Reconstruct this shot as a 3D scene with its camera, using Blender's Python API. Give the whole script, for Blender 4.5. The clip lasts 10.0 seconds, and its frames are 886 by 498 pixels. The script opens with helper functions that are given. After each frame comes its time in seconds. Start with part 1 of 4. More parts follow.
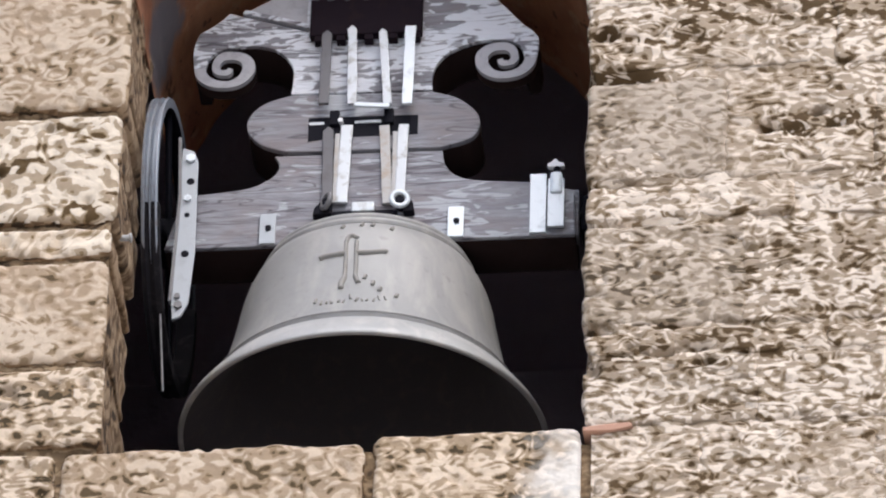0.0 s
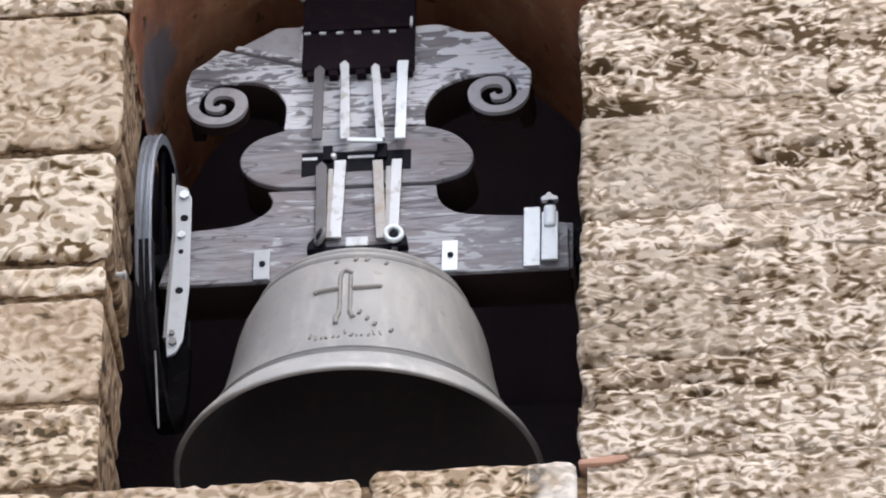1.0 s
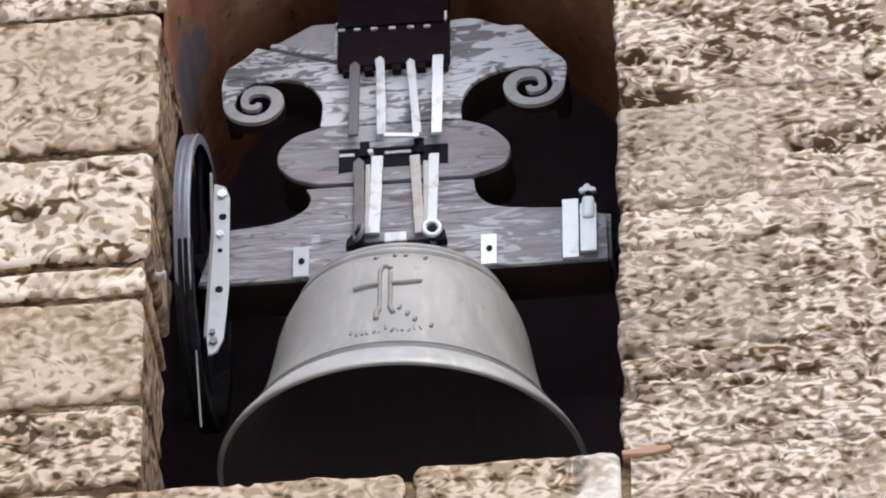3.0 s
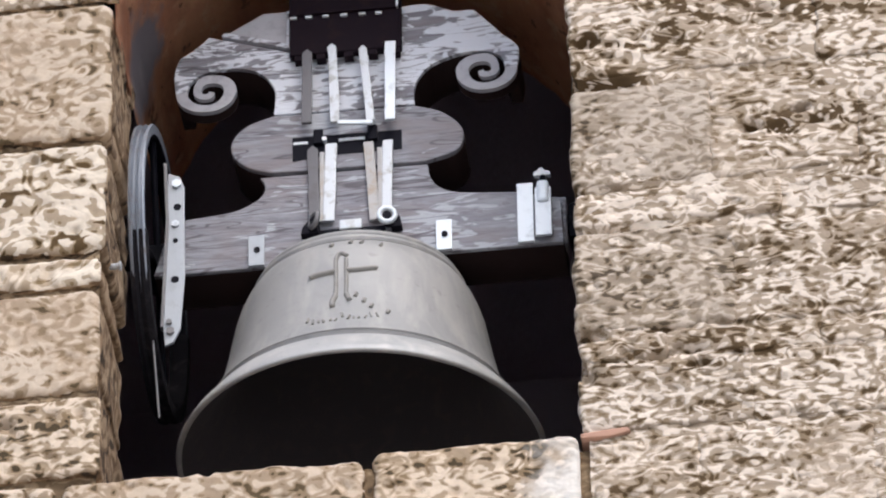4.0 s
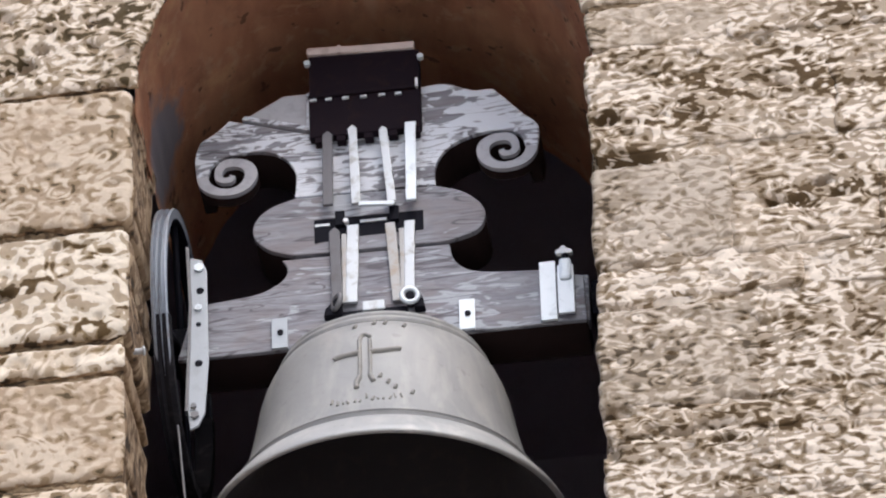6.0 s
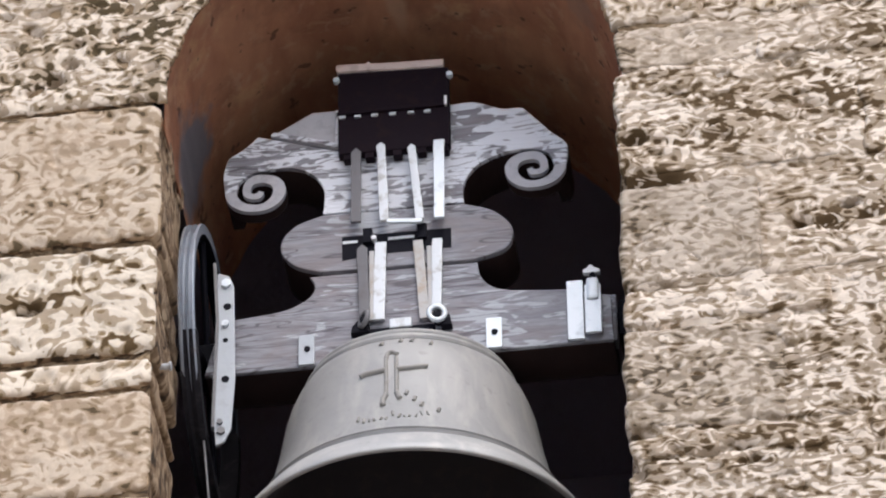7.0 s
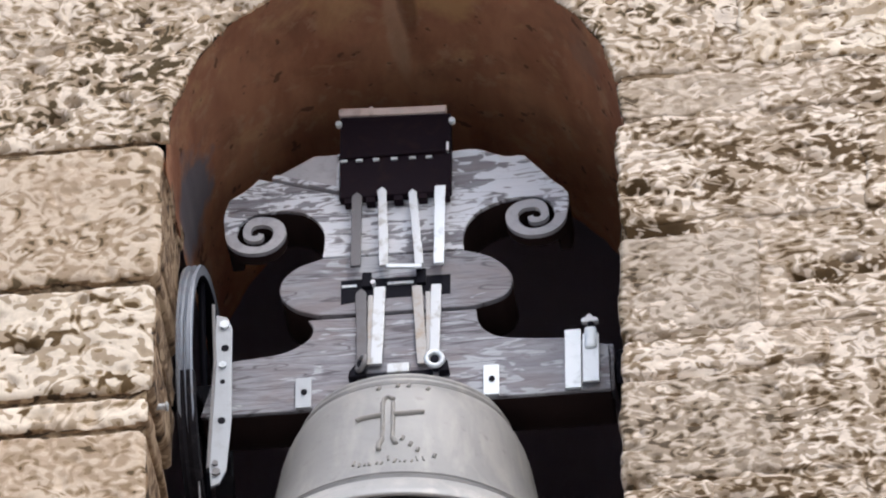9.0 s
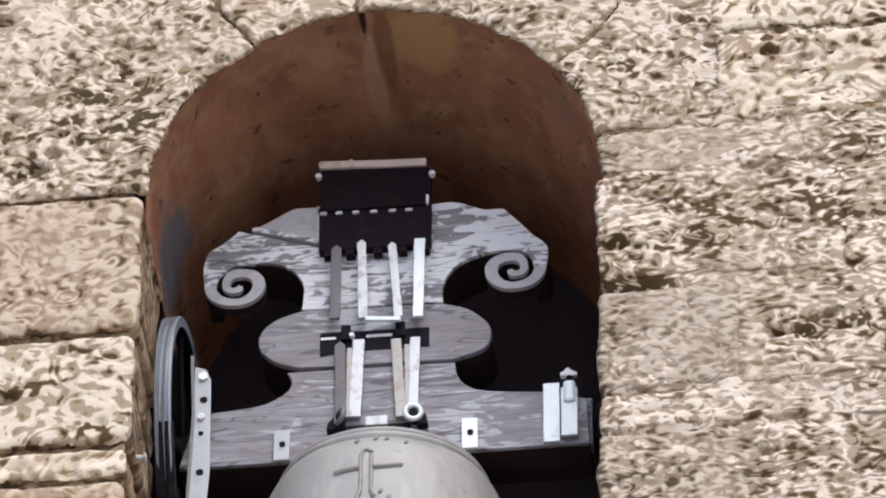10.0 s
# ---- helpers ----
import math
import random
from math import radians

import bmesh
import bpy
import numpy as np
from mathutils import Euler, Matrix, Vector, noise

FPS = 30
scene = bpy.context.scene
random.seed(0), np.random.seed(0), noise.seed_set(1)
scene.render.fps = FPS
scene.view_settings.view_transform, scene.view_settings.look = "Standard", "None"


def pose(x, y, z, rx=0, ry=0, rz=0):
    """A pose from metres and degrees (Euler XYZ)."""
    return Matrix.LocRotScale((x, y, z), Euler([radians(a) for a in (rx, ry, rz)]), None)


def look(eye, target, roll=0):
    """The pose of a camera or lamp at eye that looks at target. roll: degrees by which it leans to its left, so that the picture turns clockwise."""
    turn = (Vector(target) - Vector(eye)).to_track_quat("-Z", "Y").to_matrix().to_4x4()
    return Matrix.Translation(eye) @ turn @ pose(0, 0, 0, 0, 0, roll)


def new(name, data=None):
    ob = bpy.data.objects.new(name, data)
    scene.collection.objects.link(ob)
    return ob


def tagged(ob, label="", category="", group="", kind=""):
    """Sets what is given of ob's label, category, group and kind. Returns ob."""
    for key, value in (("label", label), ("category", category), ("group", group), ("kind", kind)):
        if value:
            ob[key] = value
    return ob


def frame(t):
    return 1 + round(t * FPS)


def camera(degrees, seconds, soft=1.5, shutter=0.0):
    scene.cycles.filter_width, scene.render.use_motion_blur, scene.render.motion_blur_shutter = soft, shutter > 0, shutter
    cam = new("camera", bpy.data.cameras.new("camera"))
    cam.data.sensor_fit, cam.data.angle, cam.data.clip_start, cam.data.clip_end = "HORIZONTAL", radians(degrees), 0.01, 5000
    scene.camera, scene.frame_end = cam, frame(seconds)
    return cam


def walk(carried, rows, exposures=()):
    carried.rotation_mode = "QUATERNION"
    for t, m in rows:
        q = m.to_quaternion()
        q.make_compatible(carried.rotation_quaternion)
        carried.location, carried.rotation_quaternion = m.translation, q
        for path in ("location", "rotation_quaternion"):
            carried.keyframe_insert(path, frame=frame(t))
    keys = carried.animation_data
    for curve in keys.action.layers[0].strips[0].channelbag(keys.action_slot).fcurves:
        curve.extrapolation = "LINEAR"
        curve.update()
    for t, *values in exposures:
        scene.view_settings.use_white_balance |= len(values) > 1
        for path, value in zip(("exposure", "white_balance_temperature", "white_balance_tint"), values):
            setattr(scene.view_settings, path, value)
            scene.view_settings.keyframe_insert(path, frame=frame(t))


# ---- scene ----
cam = camera(7.1778, 10.0, soft=2.1)
# Seconds, pitch, yaw and roll in degrees: a long lens held by hand, turning where it stands.
EYE = (1.5381, -12.0266, 1.6000)
ROWS = [
    (0.0, 37.601, 6.245, 1.600),
    (0.5, 37.614, 6.279, 1.222),
    (1.0, 37.879, 6.193, 1.032),
    (1.5, 37.989, 6.666, 1.013),
    (2.0, 37.974, 6.766, 0.898),
    (2.5, 37.873, 6.518, 0.391),
    (2.7, 37.847, 6.577, 0.333),
    (3.8, 37.741, 6.220, -0.963),
    (4.0, 37.710, 6.136, -1.127),
    (4.5, 37.812, 5.961, -1.654),
    (5.0, 37.955, 5.861, -2.037),
    (5.5, 38.198, 6.150, -2.116),
    (5.7, 38.288, 6.220, -2.076),
    (6.8, 38.454, 6.629, -1.351),
    (7.0, 38.514, 6.629, -1.191),
    (7.5, 38.636, 6.833, -0.340),
    (8.0, 38.814, 6.786, -0.635),
    (8.5, 38.863, 6.654, -0.638),
    (9.0, 38.887, 6.618, -0.012),
    (9.5, 39.054, 6.557, 0.250),
    (10.0, 39.318, 6.403, 0.195),
]
walk(cam, [(t, pose(*EYE, 90 + pitch, 0, yaw) @ pose(0, 0, 0, 0, 0, roll)) for t, pitch, yaw, roll in ROWS], exposures=((0.0, 0.1, 5900, 10), (10.0, 0.1, 5900, 10)))

# ---- light ----
ZL = 10.7694  # height of the bell's lip over the ground; the place below is written with z from the lip
world = bpy.data.worlds.new("world")
scene.world = world
world.use_nodes = True
wn = world.node_tree
sky = wn.nodes.new("ShaderNodeTexSky")
sky.sky_type = "NISHITA"
sky.sun_disc = False
sky.sun_elevation = radians(48)
sky.sun_rotation = radians(158)
sky.dust_density = 4.0
wn.links.new(sky.outputs[0], wn.nodes["Background"].inputs[0])
wn.nodes["Background"].inputs[1].default_value = 0.19
sun = new("sun", bpy.data.lights.new("sun", "SUN"))
sun.data.energy = 0.95
sun.data.angle = radians(25)
sun.data.color = (1.0, 0.95, 0.88)
sun.matrix_world = look((4, -10, 25), (0, 0, 10.8))


# ---- materials ----
class Nodes:
    def __init__(self, name):
        self.mat = bpy.data.materials.new(name)
        self.mat.use_nodes = True
        self.tree = self.mat.node_tree
        self.bsdf = self.tree.nodes["Principled BSDF"]
        self.pos = self.tree.nodes.new("ShaderNodeNewGeometry").outputs["Position"]

    def put(self, socket, value):
        if isinstance(value, bpy.types.NodeSocket):
            self.tree.links.new(value, socket)
        else:
            socket.default_value = value

    def scaled(self, sx, sy, sz):
        n = self.tree.nodes.new("ShaderNodeMapping")
        n.inputs["Scale"].default_value = (sx, sy, sz)
        self.tree.links.new(self.pos, n.inputs[0])
        return n.outputs[0]

    def noise(self, scale, detail=4.0, rough=0.55, distort=0.0, vec=None):
        n = self.tree.nodes.new("ShaderNodeTexNoise")
        self.put(n.inputs["Vector"], vec or self.pos)
        n.inputs["Scale"].default_value, n.inputs["Detail"].default_value = scale, detail
        n.inputs["Roughness"].default_value, n.inputs["Distortion"].default_value = rough, distort
        return n.outputs[0]

    def ramp(self, fac, *stops):
        n = self.tree.nodes.new("ShaderNodeValToRGB")
        el = n.color_ramp.elements
        while len(el) < len(stops):
            el.new(0.5)
        for e, (p, c) in zip(el, stops):
            e.position = p
            e.color = (*c, 1) if isinstance(c, tuple) else (c, c, c, 1)
        self.put(n.inputs[0], fac)
        return n.outputs[0]

    def mix(self, fac, a, b, kind="MIX"):
        n = self.tree.nodes.new("ShaderNodeMix")
        n.data_type, n.blend_type = "RGBA", kind
        self.put(n.inputs[0], fac)
        for s, v in ((n.inputs[6], a), (n.inputs[7], b)):
            self.put(s, (*v, 1) if isinstance(v, tuple) else v)
        return n.outputs[2]

    def add(self, a, b, weight):
        """a, shifted up or down by b about its middle."""
        n = self.tree.nodes.new("ShaderNodeMath")
        n.operation = "MULTIPLY_ADD"
        self.put(n.inputs[0], b)
        n.inputs[1].default_value = weight
        m = self.tree.nodes.new("ShaderNodeMath")
        m.operation = "SUBTRACT"
        self.put(m.inputs[0], a)
        m.inputs[1].default_value = 0.5 * weight
        self.put(n.inputs[2], m.outputs[0])
        return n.outputs[0]

    def weather(self, start):
        """start, raised or lowered round the places of WEATHER, with a ragged edge."""
        ragged = self.tree.nodes.new("ShaderNodeMath")
        ragged.operation = "MULTIPLY"
        self.put(ragged.inputs[0], self.noise(11, 3.0, 0.6, 0.4))
        ragged.inputs[1].default_value = 0.9
        total = start
        for x, z, rx, rz, weight in WEATHER:
            m = self.tree.nodes.new("ShaderNodeMapping")
            m.vector_type = "TEXTURE"
            m.inputs["Location"].default_value = (x, 0.0, ZL + z)
            m.inputs["Scale"].default_value = (rx, 1.0, rz)
            self.tree.links.new(self.pos, m.inputs[0])
            d = self.tree.nodes.new("ShaderNodeVectorMath")
            d.operation = "LENGTH"
            self.tree.links.new(m.outputs[0], d.inputs[0])
            far = self.tree.nodes.new("ShaderNodeMath")
            far.operation = "ADD"
            self.tree.links.new(d.outputs["Value"], far.inputs[0])
            self.tree.links.new(ragged.outputs[0], far.inputs[1])
            r = self.tree.nodes.new("ShaderNodeMapRange")
            r.interpolation_type = "SMOOTHSTEP"
            for k, v in ((1, 0.75), (2, 1.75), (3, weight), (4, 0.0)):
                r.inputs[k].default_value = v
            self.tree.links.new(far.outputs[0], r.inputs[0])
            s = self.tree.nodes.new("ShaderNodeMath")
            s.operation = "ADD"
            self.put(s.inputs[0], total)
            self.tree.links.new(r.outputs[0], s.inputs[1])
            total = s.outputs[0]
        return total

    def rand(self):
        return self.tree.nodes.new("ShaderNodeObjectInfo").outputs["Random"]

    def bump(self, height, strength, distance):
        n = self.tree.nodes.new("ShaderNodeBump")
        n.inputs["Strength"].default_value, n.inputs["Distance"].default_value = strength, distance
        self.put(n.inputs["Height"], height)
        self.put(self.bsdf.inputs["Normal"], n.outputs[0])

    def done(self, colour, rough=0.8, metal=0.0):
        self.put(self.bsdf.inputs["Base Color"], (*colour, 1) if isinstance(colour, tuple) else colour)
        self.put(self.bsdf.inputs["Roughness"], rough)
        self.put(self.bsdf.inputs["Metallic"], metal)
        return self.mat


# where weathering crowds (+) or leaves the face clean (-): middle, half width, half height, weight
WEATHER = (
    (1.02, 0.455, 0.14, 0.060, 0.22), (0.95, 0.800, 0.24, 0.075, 0.14), (0.57, 0.730, 0.06, 0.040, 0.22), (0.85, -0.140, 0.34, 0.070, 0.16),
    (1.02, 0.120, 0.18, 0.070, 0.12), (-0.62, 1.200, 0.18, 0.170, 0.14), (-0.74, 1.060, 0.07, 0.040, 0.26), (-0.78, 0.410, 0.08, 0.045, 0.30),
    (-0.67, 0.400, 0.07, 0.100, 0.14), (-0.72, -0.190, 0.10, 0.050, 0.26), (-0.25, -0.430, 0.25, 0.060, 0.10), (0.60, 0.605, 0.12, 0.022, 0.40),
    (0.68, 0.450, 0.14, 0.120, -0.06), (1.02, 0.570, 0.24, 0.060, -0.07), (0.95, 0.320, 0.16, 0.060, -0.10), (-0.76, 0.760, 0.24, 0.190, -0.06),
    (-0.57, 0.420, 0.06, 0.130, -0.10), (-0.65, 0.020, 0.18, 0.120, -0.08), (0.70, 0.980, 0.16, 0.060, -0.09), (-0.68, 1.480, 0.26, 0.110, -0.08),
)


def stone_material(name, pale, beige, mid, dark, strata, size=1.0, cover=0.0, share=0.5, wash=None):
    """Worn limestone: cream and beige ground in soft patches, short winding ridges and furrows of brown weathering, dark holes.
    cover moves the share of furrows up or down."""
    n = Nodes(name)
    pale, beige, mid, dark = (tuple(k * c for k, c in zip((0.92, 0.915, 0.945), tone)) for tone in (pale, beige, mid, dark))
    vec, wide = n.scaled(1, 1, strata), n.scaled(1, 1, 1.3)
    crowd = n.weather(n.noise(3.2, 3.0, 0.6, 0.3, n.scaled(1, 1, 1.6)))
    ground = n.ramp(n.add(n.noise(4.0, 4.0, 0.6, 0.3, wide), n.rand(), 0.18), (share - 0.07, 0.0), (share + 0.07, 1.0))
    col = n.mix(n.mix(1.0, ground, (0.95, 0.95, 0.95), "MULTIPLY"), pale, beige)
    soft = tuple(0.50 * a + 0.50 * b for a, b in zip(beige, mid))
    # winding furrows of even width; they crowd and thin out in patches a hand wide
    swirl = n.tree.nodes.new("ShaderNodeMath")
    swirl.operation = "MULTIPLY"
    n.put(swirl.inputs[0], n.noise(14.5 * size, 1.0, 0.5, 0.3, vec))
    swirl.inputs[1].default_value = 46.0
    wave = n.tree.nodes.new("ShaderNodeMath")
    wave.operation = "SINE"
    n.put(wave.inputs[0], swirl.outputs[0])
    half = n.tree.nodes.new("ShaderNodeMath")
    half.operation = "MULTIPLY_ADD"
    n.put(half.inputs[0], wave.outputs[0])
    half.inputs[1].default_value = half.inputs[2].default_value = 0.5
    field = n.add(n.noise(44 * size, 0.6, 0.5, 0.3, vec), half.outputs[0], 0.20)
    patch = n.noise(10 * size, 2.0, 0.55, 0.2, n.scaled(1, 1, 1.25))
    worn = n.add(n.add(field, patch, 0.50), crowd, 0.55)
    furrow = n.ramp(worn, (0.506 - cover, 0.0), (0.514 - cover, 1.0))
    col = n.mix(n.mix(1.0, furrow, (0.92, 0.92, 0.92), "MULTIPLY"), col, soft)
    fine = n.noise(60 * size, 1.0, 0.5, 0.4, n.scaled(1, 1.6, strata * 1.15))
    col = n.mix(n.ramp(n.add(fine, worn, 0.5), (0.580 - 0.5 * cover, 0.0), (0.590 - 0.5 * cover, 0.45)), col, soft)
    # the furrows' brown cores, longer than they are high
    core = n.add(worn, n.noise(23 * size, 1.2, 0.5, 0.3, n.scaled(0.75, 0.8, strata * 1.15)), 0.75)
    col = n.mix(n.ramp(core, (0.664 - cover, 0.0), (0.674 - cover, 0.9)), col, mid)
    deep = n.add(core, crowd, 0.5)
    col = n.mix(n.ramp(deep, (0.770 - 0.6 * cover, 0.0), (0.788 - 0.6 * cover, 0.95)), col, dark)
    # rubbed pale ridges
    ridge = n.ramp(n.add(field, patch, 0.3), (0.36, 0.6), (0.375, 0.0))
    col = n.mix(ridge, col, tuple(min(0.82, 1.10 * c) for c in pale))
    if wash:
        side = n.tree.nodes.new("ShaderNodeSeparateXYZ")
        n.tree.links.new(n.pos, side.inputs[0])
        spread = n.add(side.outputs[0], n.noise(9, 4.0, 0.6), 0.35)
        col = n.mix(n.ramp(spread, (wash - 0.06, 0.0), (wash + 0.05, 0.8)), col, (0.72, 0.69, 0.64))
    col = n.mix(1.0, col, n.ramp(n.rand(), (0.0, 0.90), (1.0, 1.04)), "MULTIPLY")
    col = n.mix(1.0, col, n.ramp(n.noise(110, 2.0), (0.3, 0.94), (0.7, 1.03)), "MULTIPLY")
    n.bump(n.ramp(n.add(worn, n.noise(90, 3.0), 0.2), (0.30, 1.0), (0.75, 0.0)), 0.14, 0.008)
    return n.done(col, 0.92)


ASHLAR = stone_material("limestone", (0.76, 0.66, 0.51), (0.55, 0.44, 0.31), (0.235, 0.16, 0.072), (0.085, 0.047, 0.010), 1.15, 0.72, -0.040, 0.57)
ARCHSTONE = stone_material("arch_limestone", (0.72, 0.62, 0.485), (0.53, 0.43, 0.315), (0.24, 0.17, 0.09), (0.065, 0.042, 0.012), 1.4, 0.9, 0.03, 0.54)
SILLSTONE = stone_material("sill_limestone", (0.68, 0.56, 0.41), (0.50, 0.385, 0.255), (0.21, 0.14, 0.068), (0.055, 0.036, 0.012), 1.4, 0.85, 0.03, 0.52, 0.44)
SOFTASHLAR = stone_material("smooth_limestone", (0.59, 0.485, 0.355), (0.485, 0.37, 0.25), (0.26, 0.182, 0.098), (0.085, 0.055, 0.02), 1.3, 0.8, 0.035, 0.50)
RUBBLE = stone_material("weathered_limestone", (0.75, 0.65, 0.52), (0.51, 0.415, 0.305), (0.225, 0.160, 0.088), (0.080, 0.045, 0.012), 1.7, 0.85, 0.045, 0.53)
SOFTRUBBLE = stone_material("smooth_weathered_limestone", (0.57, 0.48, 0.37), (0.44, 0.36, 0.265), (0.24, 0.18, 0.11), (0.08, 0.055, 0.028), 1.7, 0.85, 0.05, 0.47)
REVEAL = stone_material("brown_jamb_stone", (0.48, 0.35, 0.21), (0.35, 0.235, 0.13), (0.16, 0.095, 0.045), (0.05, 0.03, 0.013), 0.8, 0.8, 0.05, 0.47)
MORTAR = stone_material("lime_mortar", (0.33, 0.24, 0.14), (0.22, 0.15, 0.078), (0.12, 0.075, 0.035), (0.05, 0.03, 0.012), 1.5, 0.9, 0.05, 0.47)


def plaster_material():
    n = Nodes("brown_plaster")
    streak = n.noise(4, 4.0, 0.6, 0.4, n.scaled(2.2, 0.8, 0.9))
    col = n.mix(n.ramp(streak, (0.38, 0.0), (0.62, 1.0)), (0.47, 0.205, 0.112), (0.63, 0.318, 0.175))
    col = n.mix(n.ramp(n.noise(6, 4.0, 0.6, 0.3), (0.50, 0.0), (0.68, 0.6)), col, (0.30, 0.140, 0.080))
    col = n.mix(n.ramp(n.noise(4.5, 5.0, 0.7, 0.4), (0.55, 0.0), (0.66, 0.6)), col, (0.72, 0.45, 0.235))
    col = n.mix(n.ramp(n.noise(15, 4.0, 0.65, 0.3), (0.56, 0.0), (0.64, 0.45)), col, (0.68, 0.44, 0.27))
    col = n.mix(n.ramp(n.noise(24, 2.0), (0.66, 0.0), (0.70, 0.7)), col, (0.12, 0.06, 0.035))

    def spot(col, at, size, tone, amount, ragged=0.6, grain=12):
        m = n.tree.nodes.new("ShaderNodeMapping")
        m.vector_type = "TEXTURE"
        m.inputs["Location"].default_value = (at[0], at[1], ZL + at[2])
        m.inputs["Scale"].default_value = size
        n.tree.links.new(n.pos, m.inputs[0])
        d = n.tree.nodes.new("ShaderNodeVectorMath")
        d.operation = "LENGTH"
        n.tree.links.new(m.outputs[0], d.inputs[0])
        edge = n.add(d.outputs["Value"], n.noise(grain, 4.0), ragged)
        return n.mix(n.ramp(edge, (0.60, amount), (0.95, 0.0)), col, tone)

    # ochre bloom at the crown, a pale run and the stained crack, a grey patch of old plaster low on the haunch
    col = spot(col, (0.13, 0.10, 1.47), (0.13, 0.16, 0.2), (0.74, 0.45, 0.20), 0.75, 1.4)
    col = spot(col, (-0.12, 0.12, 1.46), (0.09, 0.14, 0.2), (0.70, 0.42, 0.20), 0.5, 1.4)
    col = spot(col, (0.003, 0.26, 1.46), (0.030, 0.22, 0.2), (0.72, 0.47, 0.29), 0.6, 0.8)
    col = spot(col, (0.036, 0.14, 1.46), (0.028, 0.20, 0.2), (0.20, 0.085, 0.045), 0.6, 0.8)
    col = spot(col, (-0.006, 0.05, 1.47), (0.009, 0.085, 0.2), (0.05, 0.026, 0.018), 0.95, 1.1, 30)
    col = spot(col, (0.43, 0.16, 1.20), (0.06, 0.10, 0.12), (0.36, 0.25, 0.19), 0.4, 1.3, 20)
    col = spot(col, (-0.47, 0.35, 1.05), (0.30, 0.16, 0.17), (0.22, 0.22, 0.25), 0.9, 1.1, 16)
    n.bump(n.noise(30, 5.0, 0.6), 0.5, 0.006)
    return n.done(col, 0.9)


PLASTER = plaster_material()


def dark_room_material(name, a, b):
    n = Nodes(name)
    n.bump(n.noise(25, 4.0), 0.5, 0.01)
    return n.done(n.mix(n.noise(3, 4.0), a, b), 0.95)


SOOT = dark_room_material("soot_dark_plaster", (0.36, 0.32, 0.37), (0.48, 0.42, 0.46))
# rubble kept near black, so its colour carries the shade inside the opening
CORE = dark_room_material("shade_dark_rubble", (0.030, 0.026, 0.026), (0.055, 0.045, 0.042))


def wood_material(name, flaky):
    """Grey weathered wood: quiet ground with long dark grain and brown streaks, pale flaked strokes that follow the grain."""
    n = Nodes(name)
    grain = n.noise(5.0, 4.0, 0.6, 1.2, n.scaled(1.0, 1.0, 6.0))
    col = n.mix(n.ramp(grain, (0.36, 0.0), (0.62, 1.0)), (0.205, 0.200, 0.225), (0.290, 0.292, 0.318))
    col = n.mix(n.ramp(n.noise(5, 3.0, 0.6, 0.8, n.scaled(0.8, 1.0, 2.2)), (0.48, 0.0), (0.64, 0.7)), col, (0.215, 0.185, 0.190))
    # pale flaked strokes along the grain, in patches
    gate = n.noise(5.5, 2.5, 0.55, 0.6, n.scaled(0.9, 1.0, 1.4))
    field = n.noise(13.0, 1.5, 0.5, 1.0, n.scaled(0.75, 1.0, 3.4))
    flake = n.add(field, gate, 1.0)
    low = 0.415 if flaky else 0.585
    col = n.mix(n.ramp(flake, (low, 0.0), (low + 0.035, 0.9)), col, (0.73, 0.75, 0.80) if flaky else (0.43, 0.445, 0.48))
    chip = n.noise(26, 2.0, 0.55, 0.6, n.scaled(0.6, 1.0, 2.4))
    col = n.mix(n.ramp(chip, (0.585, 0.0), (0.615, 0.75)), col, (0.215, 0.205, 0.225))
    crack = n.noise(6, 2.0, 0.5, 1.0, n.scaled(0.5, 1.0, 5.0))
    split = n.ramp(crack, (0.478, 0.0), (0.492, 0.85), (0.508, 0.85), (0.522, 0.0))
    split = n.mix(1.0, split, n.ramp(n.noise(6, 2.0), (0.44, 0.0), (0.52, 1.0)), "MULTIPLY")
    col = n.mix(split, col, (0.10, 0.088, 0.10))
    if flaky:
        col = n.mix(n.ramp(n.noise(30, 2.0, 0.5, 0.5, n.scaled(0.8, 1.0, 1.6)), (0.60, 0.0), (0.63, 0.8)), col, (0.70, 0.73, 0.78))
    n.bump(n.add(grain, n.add(crack, chip, -0.6), 0.8), 0.6, 0.008)
    return n.done(col, 0.78)


WOOD = wood_material("weathered_grey_wood", False)
PALEWOOD = wood_material("flaking_grey_wood", True)


# timber whose near-black colour stands for the shade under the yoke
def undershade_material():
    n = Nodes("shade_dark_timber")
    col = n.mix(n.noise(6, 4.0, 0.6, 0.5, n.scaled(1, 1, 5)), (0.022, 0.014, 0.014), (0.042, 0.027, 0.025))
    n.bsdf.inputs["Specular IOR Level"].default_value = 0.02
    n.bump(n.noise(30, 4.0), 0.4, 0.005)
    return n.done(col, 0.95)


UNDERSHADE = undershade_material()


def metal_material(name, colour, spots, metal, rough, amount=0.6):
    n = Nodes(name)
    col = n.mix(n.ramp(n.noise(28, 4.0, 0.6, 0.5), (0.52, 0.0), (0.7, amount)), colour, spots)
    n.bump(n.noise(60, 4.0, 0.6), 0.25, 0.003)
    if colour[0] < 0.05:
        n.bsdf.inputs["Specular IOR Level"].default_value = 0.08
    return n.done(col, rough, metal)


